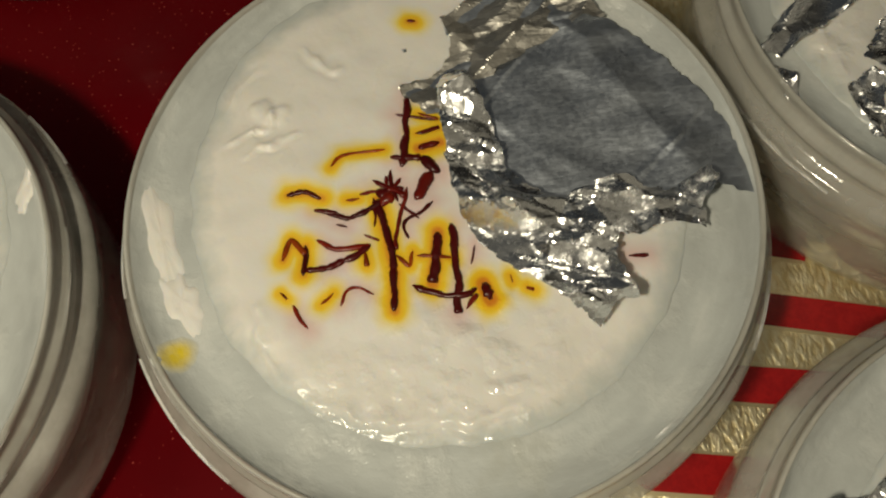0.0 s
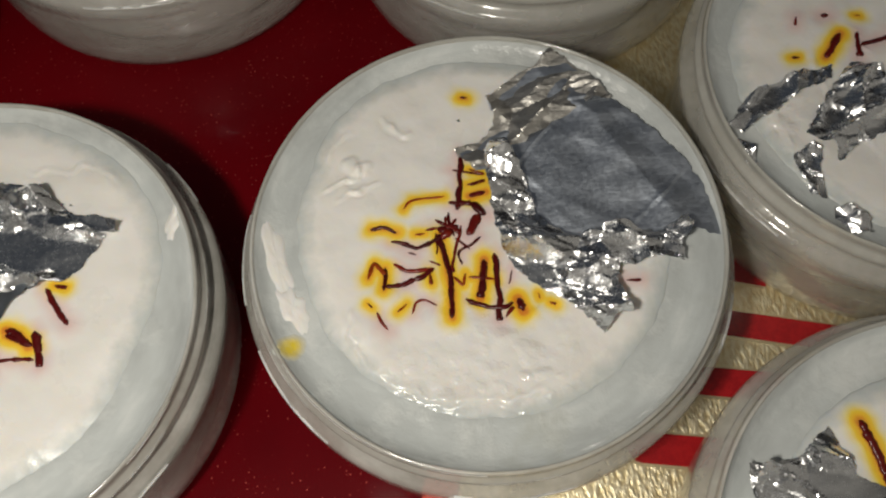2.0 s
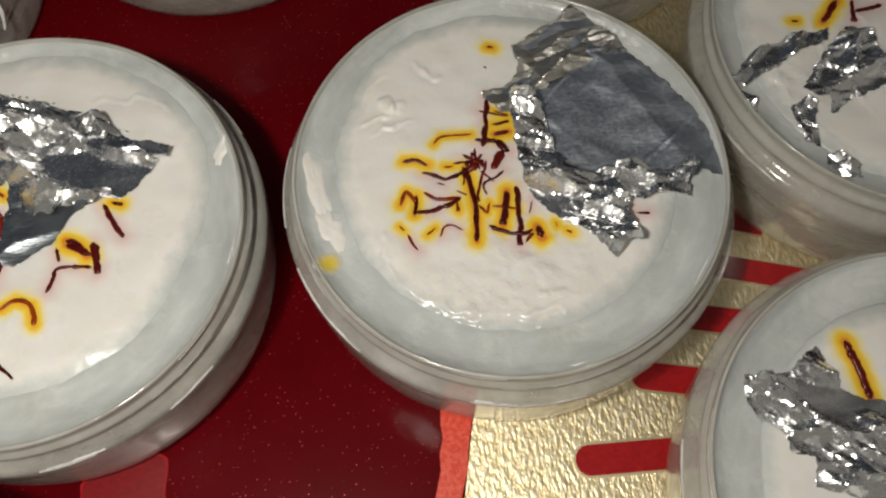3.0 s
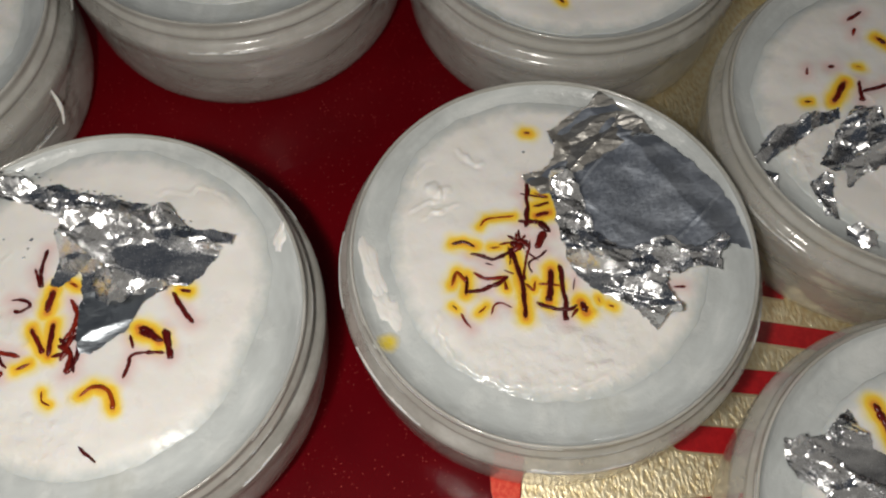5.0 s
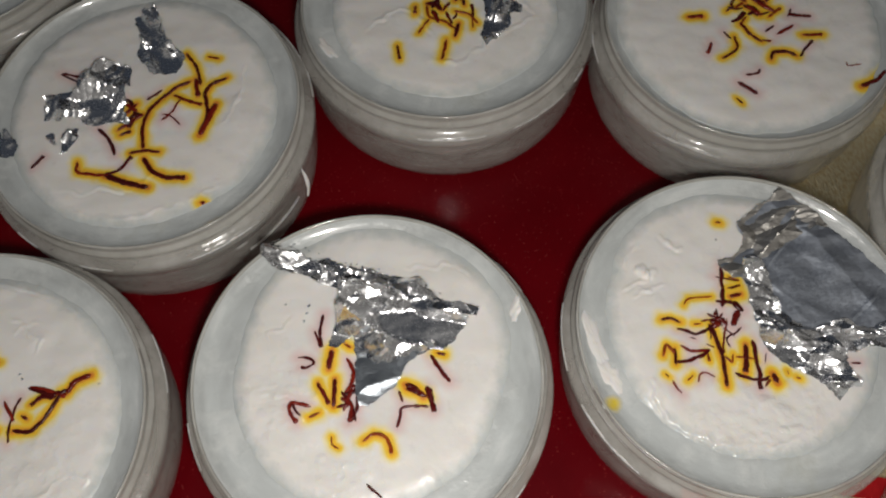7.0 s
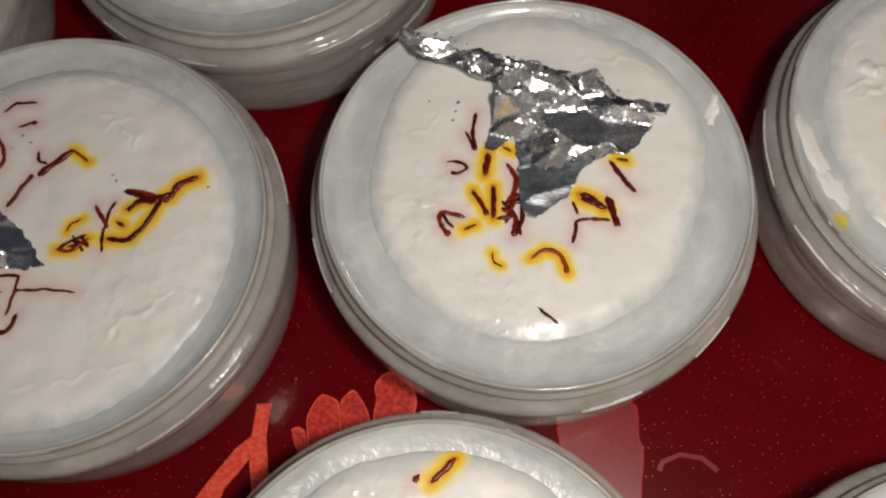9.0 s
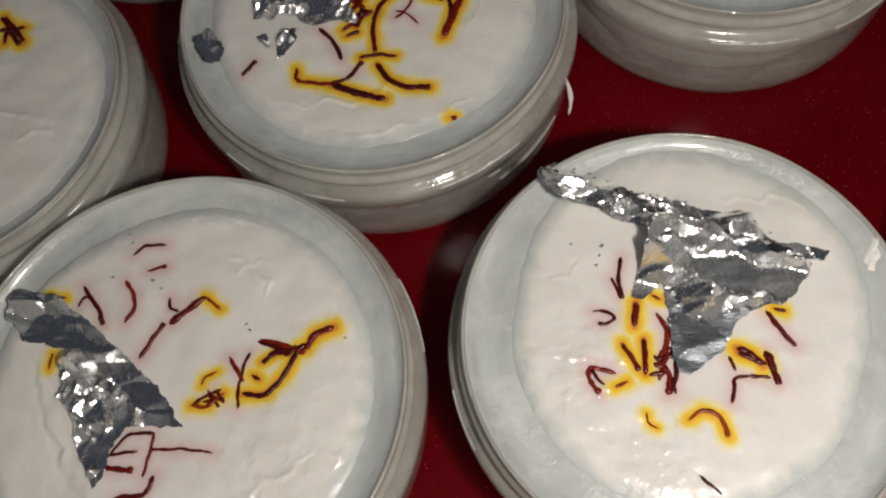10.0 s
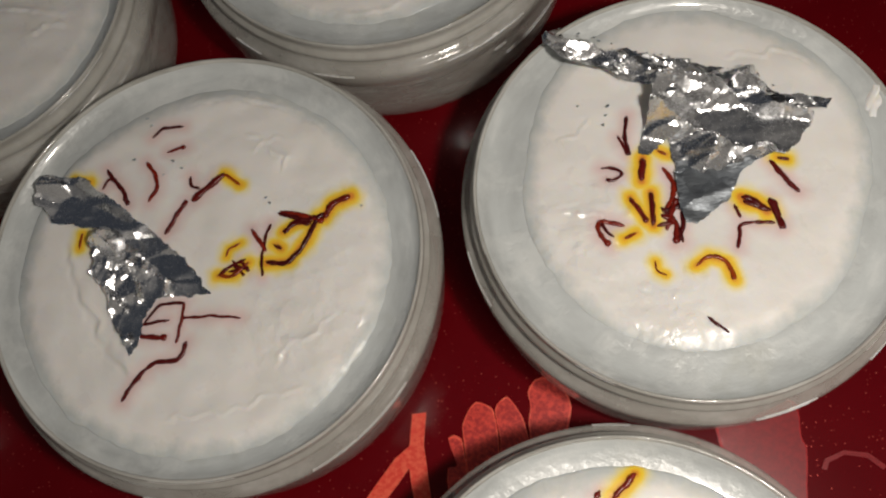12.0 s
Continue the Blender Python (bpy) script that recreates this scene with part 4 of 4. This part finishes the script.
def smears(cup, parent):
    rnd = random.Random(CUPS[cup][4])
    for _ in range(20 if cup in "GHAB" else 10):
        r, z, w = rnd.choice(((46.0, 25.8, 0.6), (43.9, 30.1, 0.45), (45.9, 26.3, 0.5), (43.0, 33.0, 0.5)) + (((45.4, 19.0, 1.0), (45.2, 14.0, 1.4)) if cup == "G" else ()))
        rim_smear(cup, rnd.uniform(0, 360), rnd.uniform(4, 30), r, z, w * rnd.uniform(0.5, 1.0), parent)
    for d in DABS.get(cup, ()):
        dab(cup, *d, parent)
    if cup == "G":
        verts = []
        for i in range(9):
            u = i / 8
            w = 0.55 * math.sin(math.pi * (0.12 + 0.8 * u)) * (1 + 0.5 * noise.noise((u * 5, 1, 2)))
            x, y, z = 43.6 + 1.2 * math.sin(2.6 * u), -20.0 - 5.0 * u, 25.0 - 8 * u
            verts += [((x - w) / 1000, y / 1000, z / 1000), (x / 1000, (y - 0.2) / 1000, (z + 0.5) / 1000), ((x + w) / 1000, y / 1000, z / 1000)]
        faces = [(3 * i + k, 3 * i + k + 1, 3 * i + k + 4, 3 * i + k + 3) for i in range(8) for k in range(2)]
        mesh_object("cream_shred", verts, faces, CREAM, parent, "dried shred of cream hanging from the rim")


for key in CUPS:
    tub(key)


# ---- saffron ----
def smooth_path(points, step=0.35):
    pts = [Vector((*p, 0)) for p in points]
    pts = [pts[0] * 2 - pts[1]] + pts + [pts[-1] * 2 - pts[-2]]
    out = []
    for a, b, c, d in zip(pts, pts[1:], pts[2:], pts[3:]):
        n = max(2, int((c - b).length / step))
        for i in range(n):
            t = i / n
            out.append(0.5 * (2 * b + (c - a) * t + (2 * a - 5 * b + 4 * c - d) * t * t + (3 * b - a - 3 * c + d) * t ** 3))
    out.append(pts[-2])
    return [(v.x, v.y) for v in out]


def saffron_strand(cup, width, points, serial, pale):
    x0, y0 = CUPS[cup][:2]
    path = smooth_path(points)
    path = [(x + 0.28 * noise.noise((x * 0.45, y * 0.45, serial + 20)), y + 0.28 * noise.noise((x * 0.45, y * 0.45, serial + 40))) for x, y in path]
    z = cream_height(cup, np.array(path))
    n, sides = len(path), 7
    flare = random.choice((0.75, 0.9, 1.25))
    verts, faces = [], []
    for i, (x, y) in enumerate(path):
        a, b = path[max(0, i - 1)], path[min(n - 1, i + 1)]
        d = Vector((b[0] - a[0], b[1] - a[1], 0)).normalized()
        u = i / max(1, n - 1)
        w = width / 2 * (1.14 + 0.35 * (flare - 1) * u + 0.4 * noise.noise((x * 0.7, y * 0.7, serial)) + 0.4 * noise.noise((x * 2.1, y * 2.1, serial)))
        w *= min(1.0, 0.35 + 0.35 * i) * min(1.0, (0.75 if flare > 1 else 0.35) + 0.35 * (n - 1 - i))
        if flare > 1 and i >= n - 3:
            w *= 1.25
        lift = 0.10 + 0.25 * noise.noise((x * 0.25, y * 0.25, serial + 4)) ** 2
        for k in range(sides):
            q = 2 * math.pi * k / sides
            verts.append(((x - d.y * w * math.cos(q)) / 1000, (y + d.x * w * math.cos(q)) / 1000, (z[i] + lift + w * 0.5 * math.sin(q)) / 1000))
    for i in range(n - 1):
        for k in range(sides):
            j = (k + 1) % sides
            faces.append((i * sides + k, i * sides + j, (i + 1) * sides + j, (i + 1) * sides + k))
    faces += [tuple(range(sides))[::-1], tuple((n - 1) * sides + k for k in range(sides))]
    ob = mesh_object("saffron_strand", verts, faces, ORANGE if pale else SAFFRON)
    ob.location = (x0, y0, 0)
    length = sum(math.dist(a, b) for a, b in zip(path, path[1:]))
    word = "short" if length < 5 else "long" if length > 14 else "curved" if len(points) > 2 else "straight"
    tagged(ob, f"{word} {'orange' if pale else 'dark'} red saffron strand lying on the cream", "saffron", "saffron on the desserts")


for key in STRANDS:
    for num, (wd, hue, pts) in enumerate(STRANDS[key]):
        saffron_strand(key, wd, pts, num, hue == "y" and wd < 0.75 and num % 3 > 0)


# ---- silver leaf ----
def inside(x, y, poly):
    hit = False
    for (x0, y0), (x1, y1) in zip(poly, poly[1:] + poly[:1]):
        if (y0 > y) != (y1 > y) and x < (x1 - x0) * (y - y0) / (y1 - y0) + x0:
            hit = not hit
    return hit


def on_edge(x, y, poly):
    best = (1e9, x, y)
    for (x0, y0), (x1, y1) in zip(poly, poly[1:] + poly[:1]):
        dx, dy = x1 - x0, y1 - y0
        t = min(1, max(0, ((x - x0) * dx + (y - y0) * dy) / (dx * dx + dy * dy + 1e-9)))
        px, py = x0 + t * dx, y0 + t * dy
        d = math.hypot(x - px, y - py)
        if d < best[0]:
            best = (d, px, py)
    return best[1], best[2]


def crumple(P, seed, size, levels=3):
    """creased height in mm: flat facets that meet in sharp folds, coarse and fine"""
    rnd = np.random.RandomState(seed)
    h = np.zeros(len(P))
    lo, hi = P.min(0) - 8, P.max(0) + 8
    _, turn = np.linalg.eigh(np.cov(P.T))
    main = math.atan2(turn[1, 1], turn[0, 1])
    size = max(size, 6.5)
    for s, slope, stretch, swing in ((1.2 * size, 0.70, 2.0, 0.35), (0.52 * size, 0.30, 2.4, 0.8), (0.24 * size, 0.055, 1.8, 1.5))[:levels]:
        a = main + rnd.uniform(-swing, swing)
        M = np.array([[math.cos(a), math.sin(a)], [-math.sin(a) * stretch, math.cos(a) * stretch]])
        count = int((hi - lo).prod() / (s * s) * stretch) + 4
        pair = []
        for _ in range(2):
            sites = rnd.uniform(lo, hi, (count, 2)) @ M.T
            Q = P @ M.T
            best = np.full(len(P), 1e9)
            for k in range(0, count, 64):
                c = sites[k:k + 64]
                best = np.minimum(best, ((Q[:, None, :] - c[None]) ** 2).sum(2).min(1))
            pair.append(best)
        h += slope / (1.5 * s) * (pair[0] - pair[1])
    return h


def leaf_piece(name, cup, outline, lift, amount, scale, mat, parent, step=0.34, smooth=False, tilt=(0.0, 0.0), label="", extra=lambda P: 0.0):
    seed = CUPS[cup][4] * 13 + len(outline)
    poly = wavy(list(outline), 0.6, 0.8, seed)
    poly = [(x + 0.55 * noise.noise((x * 1.3, y * 1.3, seed)), y + 0.55 * noise.noise((x * 1.3, y * 1.3, seed + 7))) for x, y in wavy(poly, 0.0, 0.45, seed)]
    xs, ys = [p[0] for p in poly], [p[1] for p in poly]
    nx, ny = int((max(xs) - min(xs)) / step) + 3, int((max(ys) - min(ys)) / step) + 3
    rnd = random.Random(seed)
    grid, isin = {}, {}
    for i in range(nx):
        for j in range(ny):
            x = min(xs) + (i - 1) * step + rnd.uniform(-0.28, 0.28) * step
            y = min(ys) + (j - 1) * step + rnd.uniform(-0.28, 0.28) * step
            grid[i, j], isin[i, j] = (x, y), inside(x, y, poly)
    index, P, faces = {}, [], []

    def vertex(k):
        if k not in index:
            index[k] = len(P)
            P.append(grid[k] if isin[k] else on_edge(*grid[k], poly))
        return index[k]

    for i in range(nx - 1):
        for j in range(ny - 1):
            q = [(i, j), (i + 1, j), (i + 1, j + 1), (i, j + 1)]
            if sum(isin[k] for k in q) >= 2:
                v = [vertex(k) for k in q]
                faces += [(v[0], v[1], v[2]), (v[0], v[2], v[3])] if (i + j) % 2 else [(v[0], v[1], v[3]), (v[1], v[2], v[3])]
    P = np.array(P)
    base = cream_height(cup, P)
    cx, cy = P.mean(0)
    h = amount * crumple(P, seed, scale, 1 if smooth else 3) + tilt[0] * (P[:, 0] - cx) + tilt[1] * (P[:, 1] - cy) + extra(P)
    soft = 0.25
    z = base + 0.1 + lift * 0.3 + soft * np.logaddexp(0, (h + lift) / soft)
    return mesh_object(name, [(x / 1000, y / 1000, h / 1000) for (x, y), h in zip(P, z)], faces, mat, parent, label, smooth)


def silver_leaf(cup, label):
    ob = tagged(new("silver_leaf"), label, "silver leaf", "silver leaf on the desserts")
    ob.location = (*CUPS[cup][:2], 0)
    return ob


def crumbs(cup, spots, parent, size=0.7):
    """loose dark crumbs of leaf"""
    rnd = random.Random(len(spots))
    for x, y in spots:
        n, verts = 7, []
        z = cream_height(cup, np.array([(x, y)]))[0]
        for i in range(n):
            a, r = 2 * math.pi * i / n, size * rnd.uniform(0.25, 0.9)
            verts.append(((x + r * math.cos(a)) / 1000, (y + r * math.sin(a) * 0.6) / 1000, (z + rnd.uniform(0.05, 0.4)) / 1000))
        verts.append((x / 1000, y / 1000, (z + 0.5) / 1000))
        mesh_object("crumb", verts, [(i, (i + 1) % n, n) for i in range(n)], DARK, parent, "tiny grey crumb", False)


leaf = silver_leaf("A", "large torn sheet of silver leaf with a crumpled fold on cream")
leaf_piece("flat_sheet", "A", [(4.6, 28.8), (11.2, 33.7), (15.0, 34.7), (18.2, 37.9), (23.5, 32.2), (28.1, 25.2), (32.8, 19.8), (39.4, 10.3), (41.5, 2.3), (42.3, -6.5), (36.9, -3.2), (35.0, -4.4), (32.4, -3.5), (21.7, -2.2), (12.5, -4.8), (5.9, -4.7), (3.6, 1.8), (3.6, 13.3), (-0.3, 13.7), (-3.2, 18.1), (2.8, 20.0), (5.1, 23.9)], 0.25, 0.09, 16, DULL, leaf, smooth=True, tilt=(0.0, 0.0), label="dull grey brushed side of the leaf", extra=lambda P: 0.35 * crease(P, [(3.0, 19.5), (12.0, 22.0), (20.0, 26.0), (27.0, 26.5)], 0.5) + 0.3 * crease(P, [(6.0, 12.0), (14.0, 20.0), (20.0, 25.0)], 0.5) + 0.25 * crease(P, [(26.0, -2.0), (34.0, 4.0), (39.0, 9.0)], 0.5))
leaf_piece("crumpled_fold", "A", [(2.9, 18.3), (5.7, 17.8), (6.9, 14.8), (8.4, 9.0), (9.4, 3.5), (11.5, -0.3), (15.3, -2.7), (21.3, -1.5), (25.3, -0.8), (28.7, -3.1), (35.0, -2.8), (35.8, -4.2), (34.1, -7.8), (33.8, -10.2), (31.7, -9.5), (28.9, -8.6), (25.0, -9.2), (22.2, -9.6), (20.7, -13.4), (21.8, -16.7), (22.1, -18.7), (20.1, -19.2), (17.0, -21.7), (15.3, -19.5), (11.0, -15.0), (6.7, -10.0), (4.2, -6.7), (1.9, -2.2), (1.3, 3.9), (1.5, 11.1), (1.8, 15.6)], 1.9, 1.0, 8.5, SHINY, leaf, smooth=False, tilt=(-0.02, 0.05), label="crumpled bright silver fold")
# far edge of the sheet, its brown reflection painted as colour
leaf_piece("crinkled_edge", "A", [(4.2, 28.8), (11.0, 33.9), (15.0, 34.9), (18.2, 38.3), (23.7, 32.4), (28.3, 25.4), (24.0, 25.5), (18.0, 22.5), (12.0, 20.0), (6.0, 15.5), (-0.5, 13.5), (-3.6, 18.3), (2.6, 20.2), (4.9, 24.1)], 0.75, 0.4, 6, WARM_REFLECTION, leaf, smooth=False, tilt=(0.0, 0.0), label="crinkled edge of the leaf, brown reflection in its colour")
crumbs("A", [(-2.0, 25.0)], leaf)
leaf = silver_leaf("B", "torn triangular crumpled silver leaf lying on cream")
leaf_piece("crumpled_edge", "B", [(-26.1, 35.3), (-21.3, 39.4), (-18.1, 36.8), (-13.9, 32.7), (-8.1, 31.8), (-3.9, 28.5), (1.2, 27.7), (6.1, 25.7), (11.7, 24.8), (16.8, 21.4), (20.5, 17.6), (25.9, 16.2), (29.6, 13.7), (28.1, 11.4), (24.0, 12.6), (18.8, 14.6), (11.6, 18.3), (0.7, 21.1), (-6.0, 22.8), (-9.2, 24.6), (-14.7, 26.7), (-21.6, 28.4), (-25.2, 32.4)], 1.3, 0.9, 8, SHINY, leaf, smooth=False, tilt=(0.0, 0.02), label="")
leaf_piece("bright_sheet", "B", [(-5.8, 24.1), (1.0, 23.1), (11.7, 18.9), (22.2, 14.8), (26.7, 12.2), (22.8, 7.1), (18.8, 3.9), (15.4, 3.8), (8.6, 2.8), (3.0, 2.4), (-2.5, 3.1), (-2.6, 5.6), (-3.4, 10.7), (-7.3, 7.5), (-9.8, 7.8), (-7.4, 13.8), (-5.5, 18.8)], 0.9, 1.0, 11, SHINY, leaf, smooth=False, tilt=(0.02, 0.11), label="")
leaf_piece("dark_flap", "B", [(-2.6, 5.6), (8.0, 5.4), (13.3, 4.1), (9.2, 0.3), (6.8, -3.6), (1.8, -7.2), (-2.8, -8.4), (-3.2, -4.1)], 0.5, 0.25, 9, DARK, leaf, smooth=True, tilt=(0.0, 0.0), label="dull dark grey flap")
fringe = random.Random(3)
for x0, y0, x1, y1 in ((-20.5, 38.6, -9.0, 32.4), (-7.0, 31.2, 5.0, 26.6), (6.0, 26.2, 20.0, 18.6)):
    crumbs("B", [(x0 + (x1 - x0) * u + fringe.uniform(-0.5, 0.5), y0 + (y1 - y0) * u + fringe.uniform(0.1, 1.0)) for u in (fringe.random() for _ in range(9))], leaf, 0.6)
crumbs("B", [(-14.0, 19.5), (-14.5, 17.5), (-15.5, 15.5), (-20.0, 20.5), (10.0, -4.5)], leaf)
leaf = silver_leaf("H", "folded strip of silver leaf lying on cream")
leaf_piece("folded_strip", "H", [(-34.8, 22.4), (-29.6, 20.4), (-24.6, 19.0), (-16.9, 12.2), (-9.4, 4.9), (-3.4, -0.7), (3.0, -9.9), (-1.0, -8.8), (-6.9, -4.5), (-14.2, 3.1), (-20.4, 7.6), (-26.6, 9.6), (-32.2, 11.0), (-36.2, 16.0)], 2.0, 0.5, 15, SHINY, leaf, smooth=False, tilt=(0.10, 0.05), label="")
leaf_piece("crumpled_tail", "H", [(-24.6, 6.8), (-19.2, 7.4), (-11.8, 2.8), (-6.9, -2.7), (-1.6, -8.2), (-10.4, -7.7), (-12.6, -12.8), (-13.7, -17.3), (-15.4, -19.4), (-17.2, -15.8), (-19.7, -10.8), (-20.6, -4.7), (-23.1, -2.0), (-22.6, 1.6)], 0.8, 1.0, 7, SHINY, leaf, smooth=False, tilt=(-0.10, 0.12), label="crumpled bright silver tail")
crumbs("H", [(-13.0, 33.5), (-12.0, 31.5), (-15.5, 24.0), (-7.0, 22.5), (-5.0, 20.5), (-9.0, 19.5), (13.0, 11.5), (13.8, 10.2), (33.0, 7.0), (-41.0, 21.0), (-39.0, 20.0)], leaf)
leaf = silver_leaf("G", "small crumpled silver leaf pieces among saffron on cream")
leaf_piece("crumpled_sheet", "G", [(-28.3, 5.5), (-24.6, 7.6), (-20.3, 7.8), (-17.3, 11.8), (-11.3, 16.3), (-4.1, 15.2), (-3.5, 4.6), (-5.0, -1.2), (-3.1, -4.8), (-9.4, -5.3), (-15.0, -4.8), (-17.7, -2.0), (-23.4, -2.0), (-28.4, -1.4), (-27.6, 2.0)], 0.8, 1.0, 5, SHINY, leaf, smooth=False, tilt=(0.0, 0.0), label="")
leaf_piece("crumpled_corner", "G", [(-4.3, 32.9), (1.5, 36.6), (5.2, 29.7), (7.1, 22.1), (12.3, 16.4), (9.1, 11.6), (2.6, 11.3), (-2.7, 19.0), (-1.4, 26.2)], 0.6, 0.9, 5, SHINY, leaf, smooth=False, tilt=(0.0, 0.0), label="")
leaf_piece("scrap", "G", [(-21.4, -6.5), (-17.8, -5.3), (-17.7, -9.5), (-21.6, -14.2), (-22.5, -10.5)], 0.5, 0.8, 5, SHINY, leaf, smooth=False, tilt=(0.0, 0.0), label="")
leaf_piece("scrap", "G", [(-42.1, -4.6), (-37.8, -3.8), (-34.6, -8.9), (-35.6, -12.4), (-39.2, -12.4), (-41.8, -8.0)], 0.5, 0.8, 5, SHINY, leaf, smooth=False, tilt=(0.0, 0.0), label="")
leaf_piece("scrap", "G", [(-27.1, -6.6), (-24.9, -5.5), (-23.3, -11.2), (-25.0, -10.1)], 0.5, 0.8, 5, SHINY, leaf, smooth=False, tilt=(0.0, 0.0), label="")
leaf = silver_leaf("E", "torn strips of bright silver leaf on cream")
leaf_piece("torn_strip", "E", [(-41.9, -8.8), (-36.3, -2.6), (-27.8, 0.6), (-17.8, 2.2), (-19.4, -1.1), (-26.4, -3.1), (-32.2, -7.2), (-38.7, -9.8)], 0.5, 0.8, 5, SHINY, leaf, smooth=False, tilt=(0.0, 0.0), label="")
leaf_piece("crumpled_sheet", "E", [(-27.1, -11.9), (-21.5, -4.4), (-14.2, 2.5), (-8.8, 0.4), (-9.4, -12.7), (-18.4, -15.6), (-22.9, -19.0), (-22.9, -15.1)], 0.5, 0.8, 5, SHINY, leaf, smooth=False, tilt=(0.0, 0.0), label="")
leaf_piece("scrap", "E", [(-31.1, -16.1), (-27.1, -13.9), (-26.0, -16.0), (-26.9, -21.2), (-27.2, -26.2), (-30.1, -24.6), (-31.2, -20.6)], 0.5, 0.8, 5, SHINY, leaf, smooth=False, tilt=(0.0, 0.0), label="")
leaf_piece("scrap", "E", [(-26.6, -28.2), (-23.3, -28.2), (-20.9, -31.3), (-23.1, -34.7), (-26.1, -33.8), (-27.0, -31.2)], 0.5, 0.8, 5, SHINY, leaf, smooth=False, tilt=(0.0, 0.0), label="")
leaf_piece("scrap", "E", [(-40.4, -11.0), (-37.8, -13.3), (-37.7, -20.1), (-39.9, -17.0)], 0.5, 0.8, 5, SHINY, leaf, smooth=False, tilt=(0.0, 0.0), label="")
leaf = silver_leaf("F", "crumpled torn silver leaf on cream")
leaf_piece("crumpled_sheet", "F", [(-32.6, 22.3), (-28.5, 21.9), (-24.1, 23.0), (-18.0, 26.6), (-17.3, 23.3), (-16.0, 19.0), (-12.6, 16.6), (-5.9, 14.9), (-11.6, -2.9), (-24.7, 2.2), (-23.9, 6.9), (-28.0, 8.2), (-28.0, 12.2), (-31.4, 14.5), (-33.2, 17.7)], 0.5, 0.8, 5, SHINY, leaf, smooth=False, tilt=(0.0, 0.0), label="")
leaf_piece("crumpled_corner", "F", [(-32.2, 21.9), (-28.1, 21.5), (-24.0, 22.5), (-23.0, 12.0), (-27.6, 11.8), (-31.0, 14.1), (-32.8, 17.3)], 1.1, 0.9, 4, SHINY, leaf, smooth=False, tilt=(0.0, 0.0), label="")
leaf = silver_leaf("C", "small crumpled scrap of silver leaf on cream")
leaf_piece("crumpled_sheet", "C", [(11.8, -1.1), (20.3, -2.0), (19.1, -11.6), (14.4, -15.3), (10.9, -18.7), (9.4, -14.8), (11.8, -8.7)], 0.5, 0.8, 5, SHINY, leaf, smooth=False, tilt=(0.0, 0.0), label="")
leaf_piece("scrap", "C", [(20.0, -2.0), (24.0, -4.0), (23.0, -8.0), (19.5, -7.0)], 0.5, 0.8, 5, SHINY, leaf, smooth=False, tilt=(0.0, 0.0), label="")
